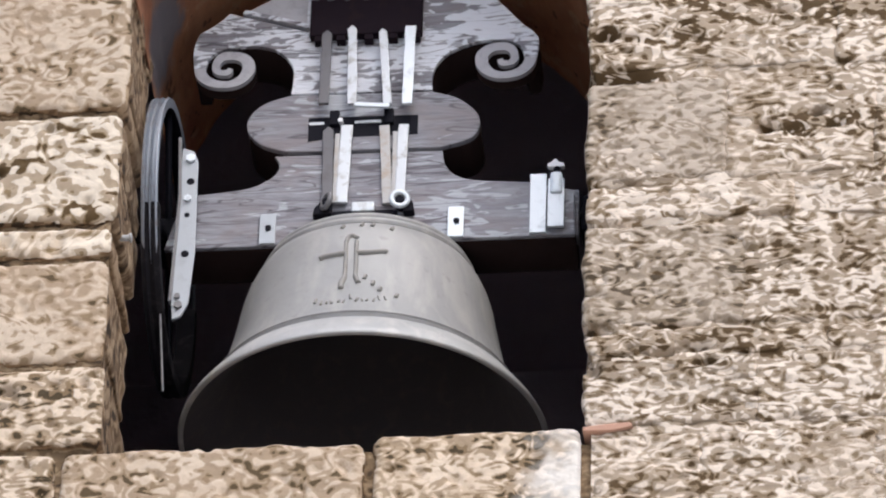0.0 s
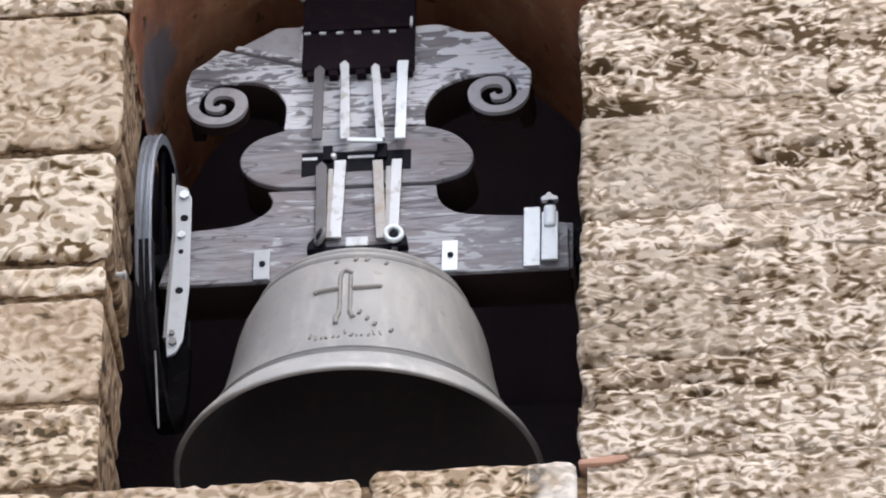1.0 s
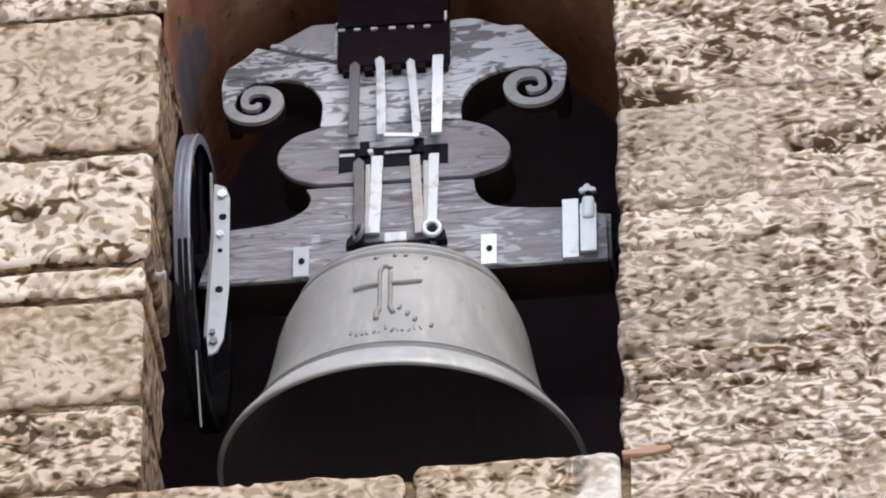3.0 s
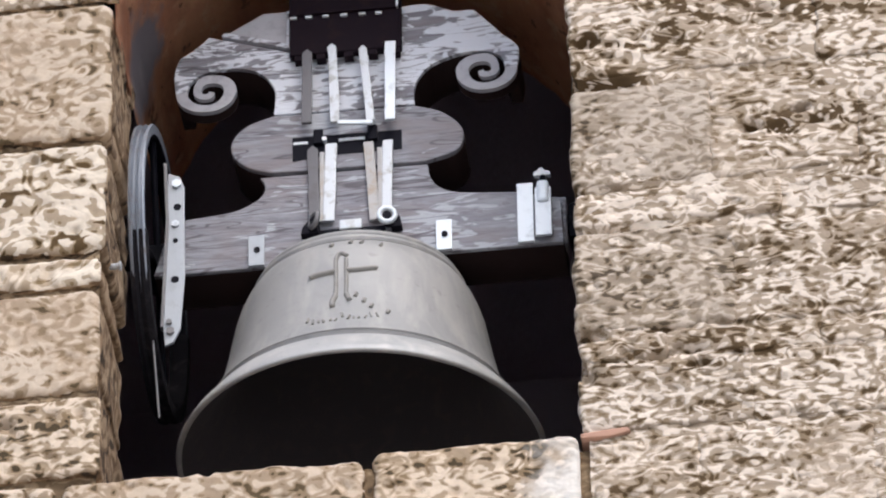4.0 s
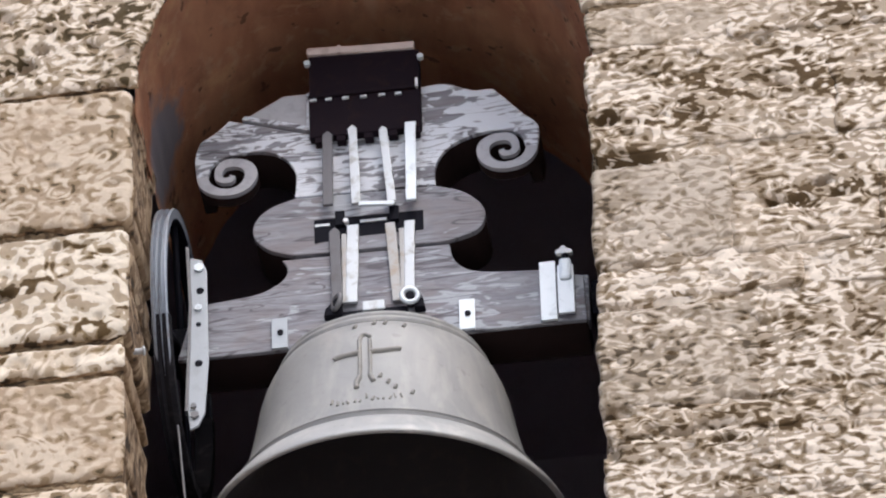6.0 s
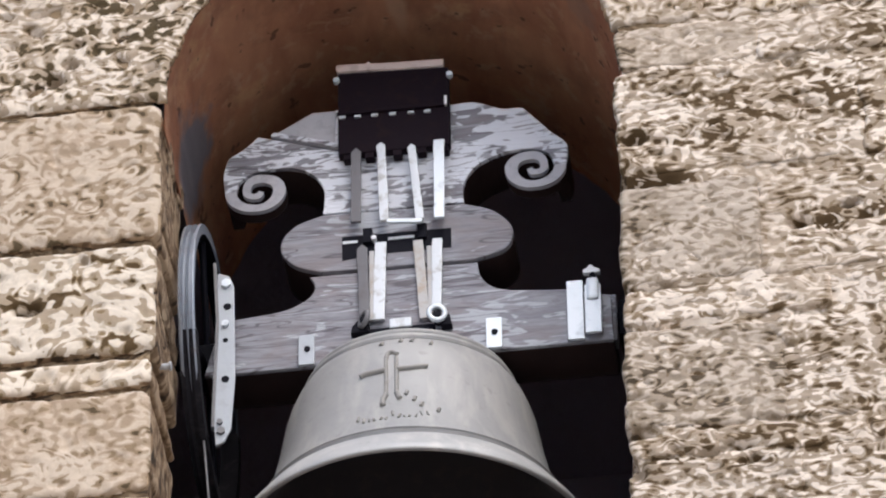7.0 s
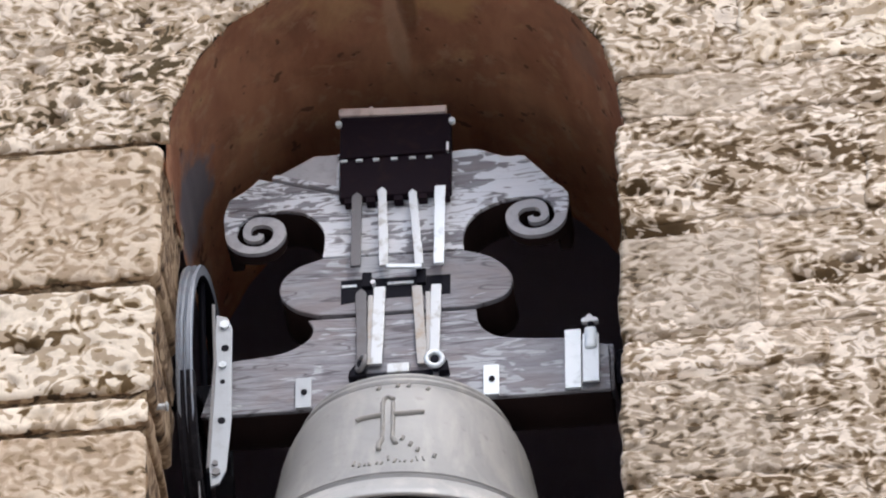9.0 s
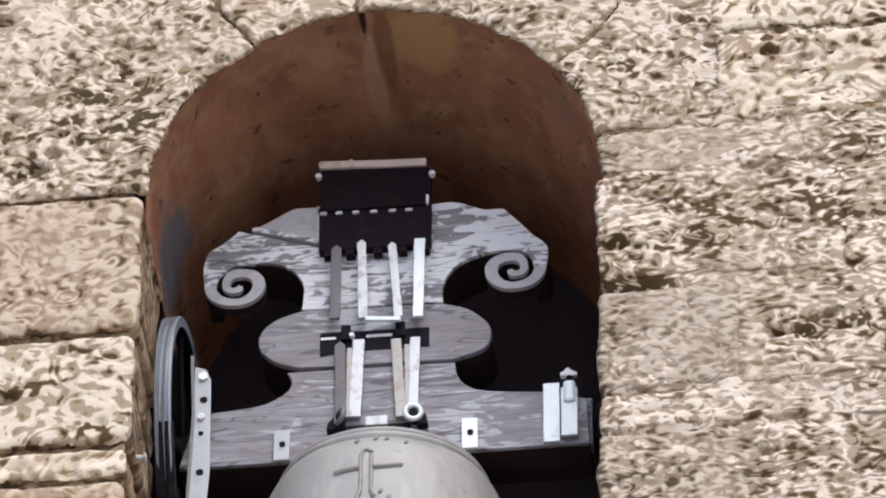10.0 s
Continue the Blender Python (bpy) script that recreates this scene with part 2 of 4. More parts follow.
def bronze_material(name, lift):
    n = Nodes(name)
    col = n.mix(n.ramp(n.noise(4, 4.0, 0.55, 0.4), (0.35, 0.0), (0.68, 1.0)), tuple(lift * c for c in (0.285, 0.283, 0.275)), tuple(lift * c for c in (0.355, 0.348, 0.335)))
    col = n.mix(n.ramp(n.noise(6, 4.0, 0.6, 0.3, n.scaled(3, 3, 0.4)), (0.48, 0.0), (0.72, 0.7)), col, tuple(lift * c for c in (0.45, 0.43, 0.40)))
    col = n.mix(n.ramp(n.noise(40, 3.0), (0.62, 0.0), (0.72, 0.4)), col, (0.22, 0.21, 0.20))
    n.bump(n.noise(30, 4.0, 0.55), 0.25, 0.005)
    return n.done(col, n.ramp(n.noise(7, 3.0), (0.3, 0.50), (0.7, 0.64)), 0.12)


BRONZE = bronze_material("grey_bell_bronze", 1.0)
SKYLITBRONZE = bronze_material("skylit_bell_bronze", 1.3)
GROOVESHADE = metal_material("groove_shade_bronze", (0.175, 0.172, 0.168), (0.12, 0.115, 0.11), 0.1, 0.7)
RELIEF = metal_material("brownish_bronze_relief", (0.285, 0.272, 0.25), (0.20, 0.185, 0.16), 0.1, 0.7)
SHADEDINSIDE = metal_material("shade_dark_bell_inside", (0.085, 0.075, 0.078), (0.12, 0.10, 0.09), 0.0, 0.9)
STEEL = metal_material("galvanised_steel", (0.70, 0.745, 0.78), (0.40, 0.43, 0.46), 0.25, 0.45)
ARMSTEEL = metal_material("pale_painted_steel", (0.40, 0.425, 0.455), (0.34, 0.35, 0.37), 0.15, 0.55)
GREYSTEEL = metal_material("dull_grey_steel", (0.20, 0.195, 0.20), (0.12, 0.115, 0.12), 0.3, 0.6)
STRAP = metal_material("pale_steel_strap", (0.57, 0.595, 0.62), (0.27, 0.25, 0.22), 0.25, 0.5, 0.8)
RUSTSTRAP = metal_material("rust_stained_strap", (0.42, 0.41, 0.40), (0.34, 0.26, 0.17), 0.2, 0.6, 0.7)
BLACK = metal_material("black_iron", (0.006, 0.006, 0.010), (0.012, 0.010, 0.012), 0.2, 0.55)
BOXBLACK = metal_material("dark_purple_brown_iron", (0.012, 0.007, 0.011), (0.022, 0.012, 0.012), 0.1, 0.6)
BOARD = metal_material("pinkish_grey_board", (0.64, 0.53, 0.49), (0.28, 0.19, 0.16), 0.0, 0.8)
SMOOTHWOOD = metal_material("smooth_grey_wood", (0.42, 0.415, 0.44), (0.31, 0.30, 0.32), 0.0, 0.8, 0.8)
DARKSTRAP = metal_material("dark_steel_strap", (0.135, 0.130, 0.138), (0.10, 0.09, 0.09), 0.2, 0.6)
RIM = metal_material("grey_wheel_rim", (0.27, 0.295, 0.34), (0.17, 0.13, 0.11), 0.3, 0.5)
RIMSHADE = metal_material("dark_rim_shade", (0.016, 0.015, 0.018), (0.050, 0.045, 0.048), 0.0, 0.9)
TERRACOTTA = metal_material("terracotta", (0.46, 0.27, 0.19), (0.36, 0.22, 0.16), 0.0, 0.9)
WHITE = metal_material("white_paint", (0.80, 0.80, 0.82), (0.62, 0.62, 0.62), 0.0, 0.6)


def ground_material():
    n = Nodes("pale_paving_ground")
    col = n.mix(n.noise(0.6, 5.0), (0.50, 0.46, 0.41), (0.60, 0.56, 0.50))
    return n.done(col, 0.9)


GROUND = ground_material()


# ---- building helpers ----
def thing(name, x, y, z, label, category, group="", kind=""):
    ob = new(name)
    ob.empty_display_size = 0.1
    ob.location = (x, y, z + ZL)
    return tagged(ob, label, category, group, kind)


def base_of(ob):
    at = Vector(ob.location)
    while ob.parent:
        ob = ob.parent
        at += ob.location
    return at


def mesh_object(name, me, mat, parent=None, label="", smooth=False):
    for m in mat if isinstance(mat, list) else [mat]:
        me.materials.append(m)
    if smooth:
        me.shade_smooth()
    ob = new(name, me)
    ob.location = (0, 0, ZL)
    if parent:
        ob.parent = parent
        ob.location = Vector((0, 0, ZL)) - base_of(parent)
    return tagged(ob, label)


def part(name, bm, mat, parent=None, label="", smooth=False):
    me = bpy.data.meshes.new(name)
    bmesh.ops.recalc_face_normals(bm, faces=bm.faces)
    bm.to_mesh(me)
    bm.free()
    return mesh_object(name, me, mat, parent, label, smooth)


def bevel(bm, width, seg=2, angle=30):
    edges = [e for e in bm.edges if len(e.link_faces) == 2 and e.calc_face_angle(0) > radians(angle)]
    if edges:
        bmesh.ops.bevel(bm, geom=edges, offset=width, segments=seg, affect="EDGES", profile=0.6)
    return bm


def box(x0, x1, y0, y1, z0, z1, width=0.0, into=None):
    bm = into or bmesh.new()
    made = bmesh.ops.create_cube(bm, size=1.0)["verts"]
    for v in made:
        v.co = Vector(((x0 + x1) / 2 + v.co.x * (x1 - x0), (y0 + y1) / 2 + v.co.y * (y1 - y0), (z0 + z1) / 2 + v.co.z * (z1 - z0)))
    if width and not into:
        bevel(bm, width)
    return bm


def prism(outline, y0, y1, width=0.003):
    bm = bmesh.new()
    face = bm.faces.new([bm.verts.new((x, y0, z)) for x, z in outline])
    out = bmesh.ops.extrude_face_region(bm, geom=[face])
    for v in out["geom"]:
        if isinstance(v, bmesh.types.BMVert):
            v.co.y = y1
    bmesh.ops.recalc_face_normals(bm, faces=bm.faces)
    if width:
        bevel(bm, width, 2, 40)
    return bm


def rod(a, b, radius, sides=16, into=None, radius2=None):
    bm = into or bmesh.new()
    a, b = Vector(a), Vector(b)
    m = Matrix.Translation((a + b) / 2) @ (b - a).to_track_quat("Z", "Y").to_matrix().to_4x4()
    bmesh.ops.create_cone(bm, cap_ends=True, segments=sides, radius1=radius, radius2=radius if radius2 is None else radius2, depth=(b - a).length, matrix=m)
    return bm


def ring(centre, normal, big, small, n=28, k=10, into=None):
    bm = into or bmesh.new()
    turn = Vector(normal).to_track_quat("Z", "Y").to_matrix()
    rows = []
    for i in range(n):
        a = 2 * math.pi * i / n
        row = []
        for j in range(k):
            b = 2 * math.pi * j / k
            r = big + small * math.cos(b)
            row.append(bm.verts.new(Vector(centre) + turn @ Vector((r * math.cos(a), r * math.sin(a), small * math.sin(b)))))
        rows.append(row)
    for i in range(n):
        for j in range(k):
            bm.faces.new((rows[i][j], rows[(i + 1) % n][j], rows[(i + 1) % n][(j + 1) % k], rows[i][(j + 1) % k]))
    return bm


def lathe(profile, x, y, n=128, axis="z"):
    """Turns (radius, height) round an upright axis, or round one along x."""
    bm = bmesh.new()
    rows = []
    for r, h in profile:
        row = []
        for i in range(n):
            a = 2 * math.pi * i / n
            if axis == "z":
                row.append(bm.verts.new((x + r * math.cos(a), y + r * math.sin(a), h)))
            else:
                row.append(bm.verts.new((x + h, y[0] + r * math.cos(a), y[1] + r * math.sin(a))))
        rows.append(row)
    for p, q in zip(rows, rows[1:]):
        for i in range(n):
            bm.faces.new((p[i], p[(i + 1) % n], q[(i + 1) % n], q[i]))
    return bm


def smooth_line(pts, step=6):
    """A rounded curve through the given points (Catmull-Rom)."""
    out = []
    n = len(pts)
    for i in range(n - 1):
        p0, p1, p2, p3 = (Vector(pts[max(0, min(n - 1, i + d))]) for d in (-1, 0, 1, 2))
        for s in range(step):
            t = s / step
            out.append(tuple(0.5 * (2 * p1 + (p2 - p0) * t + (2 * p0 - 5 * p1 + 4 * p2 - p3) * t * t + (3 * p1 - p0 - 3 * p2 + p3) * t ** 3)))
    return out + [tuple(pts[-1])]


# ---- the setting: ground, tower walls, chamber ----
bm = bmesh.new()
bmesh.ops.create_grid(bm, x_segments=8, y_segments=8, size=2500)
for v in bm.verts:
    v.co.z = -ZL
tagged(part("ground", bm, GROUND), "pale stone paving round the foot of the tower", "ground", kind="structure")

CX, CZ, RAD = 0.028, 0.96, 0.508   # the arch: middle, springing, radius
XL, XR = CX - RAD, CX + RAD
SILL = -0.352
PX0, PX1, PZ0, PZ1 = -0.95, 1.35, -0.80, 1.85   # the patch of wall built stone by stone


def setting(name, bm, mat, label, category="wall"):
    return tagged(part(name, bm, mat), label, category, kind="structure")


TX0, TX1, TY1, TZ1 = -2.2, 2.4, 4.0, 4.5
bm = bmesh.new()
box(TX0, PX0, 0.012, 0.5, -ZL, TZ1, into=bm)
box(PX1, TX1, 0.012, 0.5, -ZL, TZ1, into=bm)
box(PX0, PX1, 0.012, 0.5, -ZL, PZ0, into=bm)
box(PX0, PX1, 0.012, 0.5, PZ1, TZ1, into=bm)
setting("wall_front", bm, RUBBLE, "weathered limestone front wall of the bell tower")
setting("wall_left", box(TX0, TX0 + 0.6, 0.5, TY1, -ZL, TZ1), RUBBLE, "weathered limestone side wall of the bell tower")
setting("wall_right", box(TX1 - 0.6, TX1, 0.5, TY1, -ZL, TZ1), RUBBLE, "weathered limestone side wall of the bell tower")
setting("wall_back", box(TX0 + 0.6, TX1 - 0.6, 2.6, TY1, -ZL, TZ1), SOOT, "dark back wall of the bell chamber")
setting("floor", box(TX0 + 0.6, TX1 - 0.6, 0.5, 2.6, -1.2, -0.9), SOOT, "dark floor of the bell chamber", "floor")
setting("ceiling", box(TX0 + 0.6, TX1 - 0.6, 0.5, 2.6, 1.75, 2.0), SOOT, "dark ceiling of the bell chamber", "ceiling")


setting("roof", box(TX0 - 0.1, TX1 + 0.1, -0.1, TY1 + 0.1, TZ1, TZ1 + 0.15), RUBBLE, "flat weathered stone roof of the bell tower", "roof")


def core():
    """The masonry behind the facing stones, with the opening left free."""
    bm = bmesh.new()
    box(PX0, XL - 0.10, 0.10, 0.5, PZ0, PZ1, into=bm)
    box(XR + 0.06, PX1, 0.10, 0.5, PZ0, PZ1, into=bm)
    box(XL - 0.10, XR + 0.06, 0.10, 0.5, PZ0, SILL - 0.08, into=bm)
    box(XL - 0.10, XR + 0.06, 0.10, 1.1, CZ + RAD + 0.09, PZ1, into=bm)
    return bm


setting("wall_core", core(), CORE, "rubble core behind the facing stones, coloured dark for shade")


def vault():
    """The plastered barrel over the opening, running a little way down the sides to a broken edge."""
    bm = bmesh.new()
    n, deep, down = 216, 40, 6
    rows = []
    for j in range(deep + 1):
        y = 0.018 + (0.86 - 0.018) * j / deep
        row = []
        for i in range(-down, n + down + 1):
            a = math.pi * min(max(i, 0), n) / n
            r = RAD + 0.007 + 0.006 * noise.noise(Vector((math.cos(a) * 2.5, y * 2.5, math.sin(a) * 2.5))) + 0.003 * noise.noise(Vector((math.cos(a) * 11, y * 9, math.sin(a) * 11)))
            # a crack that runs in from the crown joint
            lean = math.degrees(a) - 93.8 - 1.2 * noise.noise(Vector((y * 14, 1, 5)))
            r += 0.045 * max(0.0, 1 - y / 0.14) * math.exp(-(lean / 0.8) ** 2)
            drop = max(0, -i, i - n) / down * (0.05 + 0.05 * noise.fractal(Vector((y * 3.5, i > 0, 3.0)), 0.8, 2.0, 3))
            row.append(bm.verts.new((CX + r * math.cos(a), y, CZ + r * math.sin(a) - drop)))
        rows.append(row)
    for p, q in zip(rows, rows[1:]):
        for i in range(len(p) - 1):
            bm.faces.new((p[i], p[i + 1], q[i + 1], q[i]))
    bmesh.ops.solidify(bm, geom=list(bm.faces), thickness=-0.05)
    return bm


tagged(part("vault", vault(), PLASTER, smooth=True), "dark brown stained plaster barrel vault over the bell", "vault", kind="structure")


# ---- the facing stones ----
def arc(a0, a1, n=14, grow=0.0):
    return [(CX + (RAD + grow) * math.cos(radians(a0 + (a1 - a0) * i / n)), CZ + (RAD + grow) * math.sin(radians(a0 + (a1 - a0) * i / n))) for i in range(n + 1)]


def wander(outline, amount, seed):
    """The outline in short steps, with the wander of a worn edge."""
    out = []
    for p, q in zip(outline, outline[1:] + outline[:1]):
        p, q = Vector(p), Vector(q)
        n = max(1, int((q - p).length / 0.014))
        for i in range(n):
            c = p.lerp(q, i / n)
            w = noise.noise_vector(Vector((c.x * 14, c.y * 14, seed)))
            u = noise.noise_vector(Vector((c.x * 45, c.y * 45, seed + 5)))
            out.append((c.x + amount * (w.x + 0.5 * u.x), c.y + amount * (w.y + 0.5 * u.y)))
    return np.array(out)


# weathered hollows in the facing: middle, half width, half height, depth
HOLLOWS = (
    (0.921, 0.455, 0.024, 0.015, 0.050), (0.985, 0.448, 0.034, 0.009, 0.018), (1.036, 0.492, 0.022, 0.011, 0.045), (1.070, 0.455, 0.035, 0.009, 0.016),
    (0.568, 0.730, 0.028, 0.018, 0.040), (0.950, 0.783, 0.045, 0.010, 0.030), (0.920, 0.915, 0.020, 0.010, 0.030), (0.640, 0.085, 0.007, 0.007, 0.030),
    (-0.734, 1.060, 0.020, 0.016, 0.045), (-0.700, 1.098, 0.016, 0.010, 0.030), (-0.680, 1.155, 0.014, 0.010, 0.030), (-0.512, 1.060, 0.016, 0.010, 0.035),
    (-0.786, 0.407, 0.030, 0.014, 0.045), (-0.707, -0.185, 0.024, 0.012, 0.045), (-0.542, -0.180, 0.015, 0.015, 0.020), (-0.741, -0.230, 0.035, 0.008, 0.030),
    (0.590, 0.605, 0.090, 0.013, 0.050), (0.620, 0.311, 0.110, 0.007, 0.030), (0.610, 0.202, 0.110, 0.007, 0.030), (0.600, 1.056, 0.090, 0.007, 0.030), (0.550, -0.083, 0.040, 0.013, 0.050),
    (0.763, -0.136, 0.040, 0.010, 0.030), (0.790, -0.178, 0.030, 0.009, 0.035), (0.700, -0.150, 0.030, 0.008, 0.025), (0.545, -0.190, 0.022, 0.020, 0.035),
)


def facing_stone(outline, seed, parent, mats, depth=0.13, relief=1.0, strata=1.5, edge=0.016, worn=0.006, step=0.0068, proud=0.0):
    ring_ = wander(outline, worn, seed)
    a, b = ring_, np.roll(ring_, -1, axis=0)
    lo, hi = ring_.min(0) - step, ring_.max(0) + step
    nx, nz = (int(v / step) + 2 for v in hi - lo)
    gx, gz = np.meshgrid(lo[0] + step * np.arange(nx), lo[1] + step * np.arange(nz), indexing="ij")
    pts = np.stack([gx.ravel(), gz.ravel()], 1)

    def inside(p):
        hit = np.zeros(len(p), bool)
        for s, e in zip(a, b):
            if s[1] != e[1]:
                cond = (s[1] > p[:, 1]) != (e[1] > p[:, 1])
                hit ^= cond & (p[:, 0] < (e[0] - s[0]) * (p[:, 1] - s[1]) / (e[1] - s[1]) + s[0])
        return hit

    def nearest(p):
        best, where = np.full(len(p), 1e9), p.copy()
        for s, e in zip(a, b):
            d = e - s
            t = np.clip(((p - s) @ d) / (d @ d + 1e-12), 0, 1)
            q = s + t[:, None] * d
            r = np.hypot(*(p - q).T)
            m = r < best
            best[m], where[m] = r[m], q[m]
        return best, where

    ci, cj = np.meshgrid(np.arange(nx - 1), np.arange(nz - 1), indexing="ij")
    mid = np.stack([lo[0] + step * (ci.ravel() + 0.5), lo[1] + step * (cj.ravel() + 0.5)], 1)
    keep = inside(mid)
    idx = (ci.ravel() * nz + cj.ravel())[keep]
    quads = np.stack([idx, idx + nz, idx + nz + 1, idx + 1], 1)
    used, quads = np.unique(quads, return_inverse=True)
    quads = quads.reshape(-1, 4)
    p = pts[used]
    dist, near = nearest(p)
    out = ~inside(p)
    p[out] = near[out]
    dist[out] = 0
    edges = {}
    for q in quads.tolist():
        for i in range(4):
            edges[(q[i], q[(i + 1) % 4])] = 1
    rim = [e for e in edges if (e[1], e[0]) not in edges]
    verts = []
    rs = random.Random(seed)
    tx, tz = rs.uniform(-0.02, 0.02), rs.uniform(-0.02, 0.02)
    mx, mz = p.mean(0)
    for (x, z), d in zip(p.tolist(), dist.tolist()):
        v = Vector((x * 1.0, seed * 3.1, z * strata))
        big = noise.fractal(v * 6, 0.9, 2.0, 3)
        mid_ = noise.fractal(v * 21, 0.8, 2.1, 4)
        ridge = abs(noise.noise(v * 17 + Vector((9, 0, 4))))
        pit = max(0.0, noise.noise(v * 24 + Vector((3, 8, 1))) - 0.34)
        ledge = 0.6 * noise.fractal(Vector((x * 5, seed * 1.7, z * 5 * strata * strata)) * 1.6, 0.8, 2.0, 3)
        y = -0.006 * big - 0.0026 * mid_ - 0.004 * (strata - 1) * ledge + 0.008 * max(0.0, 0.10 - ridge) * 5 + 0.045 * pit
        y = relief * y + tx * (x - mx) + tz * (z - mz)
        for hx, hz, rx, rz, deep in HOLLOWS:
            if abs(x - hx) < 2.2 * rx and abs(z - hz) < 2.2 * rz:
                wob = 1 + 0.5 * noise.noise(Vector((x * 60, 2, z * 60)))
                y += deep * math.exp(-1.3 * wob * (((x - hx) / rx) ** 2 + ((z - hz) / rz) ** 2) ** 1.5)
        fall = max(0.0, 1 - d / edge)
        verts.append((x, y + 0.6 * edge * fall * fall - proud, z))
    faces = quads.tolist()
    slots = [0] * len(faces)
    back = {}
    levels = (0.02, 0.045, 0.08, 0.12, 0.18, 0.24, 0.30)
    levels = [l for l in levels if l < depth] + [depth]
    for v in {i for e in rim for i in e}:
        x, y, z = verts[v]
        chain = [v]
        for l in levels:
            w = noise.noise_vector(Vector((x * 15, l * 22, z * 15)))
            chain.append(len(verts))
            verts.append((x + 0.010 * w.x, max(l, y + 0.004), z + 0.006 * w.z))
        back[v] = chain
    for i, j in rim:
        for k in range(len(levels)):
            faces.append((back[j][k], back[i][k], back[i][k + 1], back[j][k + 1]))
            slots.append(1)
    me = bpy.data.meshes.new("stone")
    me.from_pydata(verts, [], faces)
    me.polygons.foreach_set("material_index", slots)
    return mesh_object("stone", me, mats, parent, smooth=True)


def quad(x0, x1, z0, z1, lean=0.0):
    """A block's outline with worn, rounded corners."""
    out, r = [], min(0.022, 0.3 * (z1 - z0))
    for cx, cz, a0, dz in ((x0 + r, z0 + r, 180, 0), (x1 - r, z0 + r, 270, lean), (x1 - r, z1 - r, 0, lean), (x0 + r, z1 - r, 90, 0)):
        out += [(cx + r * math.cos(radians(a0 + 22.5 * k)), cz + dz + r * math.sin(radians(a0 + 22.5 * k))) for k in range(5)]
    return out


facing = thing("facing_stones", 0, 0.1, PZ0, "course of weathered cream limestone blocks round the belfry opening", "stonework", kind="structure")
J = 0.0045
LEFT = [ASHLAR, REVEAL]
RIGHT = [RUBBLE, RUBBLE]
seed = 10
# left of the opening: squared blocks, courses from below
for x0, x1, z0, z1, kw in (
        (PX0, -0.592, -0.60, -0.352, dict(sill=True)),
        (-0.585, 0.070, -0.60, -0.352, dict(relief=0.8, soft=True)),
        (0.082, 0.529, -0.62, -0.336, dict(relief=0.8, sill=True)),
        (PX0, -0.50, -0.343, -0.126, dict(relief=1.3, sill=True)),
        (PX0, -0.507, -0.118, 0.160, dict(relief=0.55, soft=True)),
        (PX0, -0.500, 0.170, 0.252, dict(relief=0.9)),
        (PX0, -0.497, 0.262, 0.566, dict(relief=1.1)),
        (PX0, -0.490, 0.576, 0.966, dict(relief=0.6, soft=True)),
):
    seed += 1
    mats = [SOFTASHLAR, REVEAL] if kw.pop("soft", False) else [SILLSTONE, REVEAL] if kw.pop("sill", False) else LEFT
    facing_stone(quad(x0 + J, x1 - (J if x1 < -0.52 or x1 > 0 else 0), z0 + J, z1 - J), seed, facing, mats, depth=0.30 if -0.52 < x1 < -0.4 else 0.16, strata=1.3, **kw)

# round the arch
top = PZ1
for outline, kw in (
        ([(PX0, 0.970), (XL + 0.002, 0.970)] + arc(177, 123.3) + [(-0.335, 1.50), (-0.36, 1.60), (PX0, 1.60)], dict(relief=1.5)),
        (arc(122.8, 94.6) + [(-0.046, top), (-0.325, top), (-0.329, 1.50)], dict(relief=0.9)),
        ([(-0.335, 1.61), (PX0, 1.61), (PX0, top), (-0.335, top)], {}),
        (arc(93.9, 36.8) + [(0.54, 1.37), (0.60, 1.46), (0.60, top), (-0.034, top)], dict(relief=0.9)),
        (arc(36.3, 11) + [(0.73, 1.064), (0.80, 1.40), (0.606, 1.452), (0.5435, 1.363)], dict(relief=1.2)),
):
    seed += 1
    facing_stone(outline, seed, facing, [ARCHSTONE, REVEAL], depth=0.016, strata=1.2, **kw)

# right of the opening: long weathered blocks with open beds
for z0, z1, lean, ends, rough in (
        (0.925, 1.050, 0.004, (0.536, 0.850, PX1), -0.7),
        (0.625, 0.918, 0.0, (0.532, 1.080, PX1), 1.2),
        (0.316, 0.590, 0.010, (0.530, 0.835, 1.160, PX1), -0.8),
        (0.206, 0.306, 0.003, (0.529, 0.980, PX1), 1.1),
        (-0.078, 0.198, -0.003, (0.527, 0.872, 1.200, PX1), -0.9),
        (-0.155, -0.086, -0.002, (0.530, 0.720, 1.050, PX1), 1.2),
        (-0.340, -0.163, 0.0, (0.530, 0.900, PX1), 1.2),
        (-0.62, -0.366, 0.004, (0.552, 0.780, 1.150, PX1), 1.2),
        (1.062, 1.320, 0.0, (0.815, PX1), 1.2),
        (1.328, 1.560, 0.0, (0.800, PX1), 1.2),
        (1.570, top, 0.0, (0.610, PX1), 1.0),
):
    for x0, x1 in zip(ends, ends[1:]):
        seed += 1
        facing_stone(quad(x0 - (0.005 if x0 > 0.6 else 0), x1 + 0.005, z0 + 0.003, z1 - 0.003, lean), seed, facing, [SOFTRUBBLE, RUBBLE] if rough < 0 and x0 < 0.6 else [ASHLAR, RUBBLE] if z0 > 1.0 else RIGHT, depth=0.30 if x0 < 0.56 else 0.12, relief=abs(rough), strata=2.2, worn=0.010, edge=0.010)

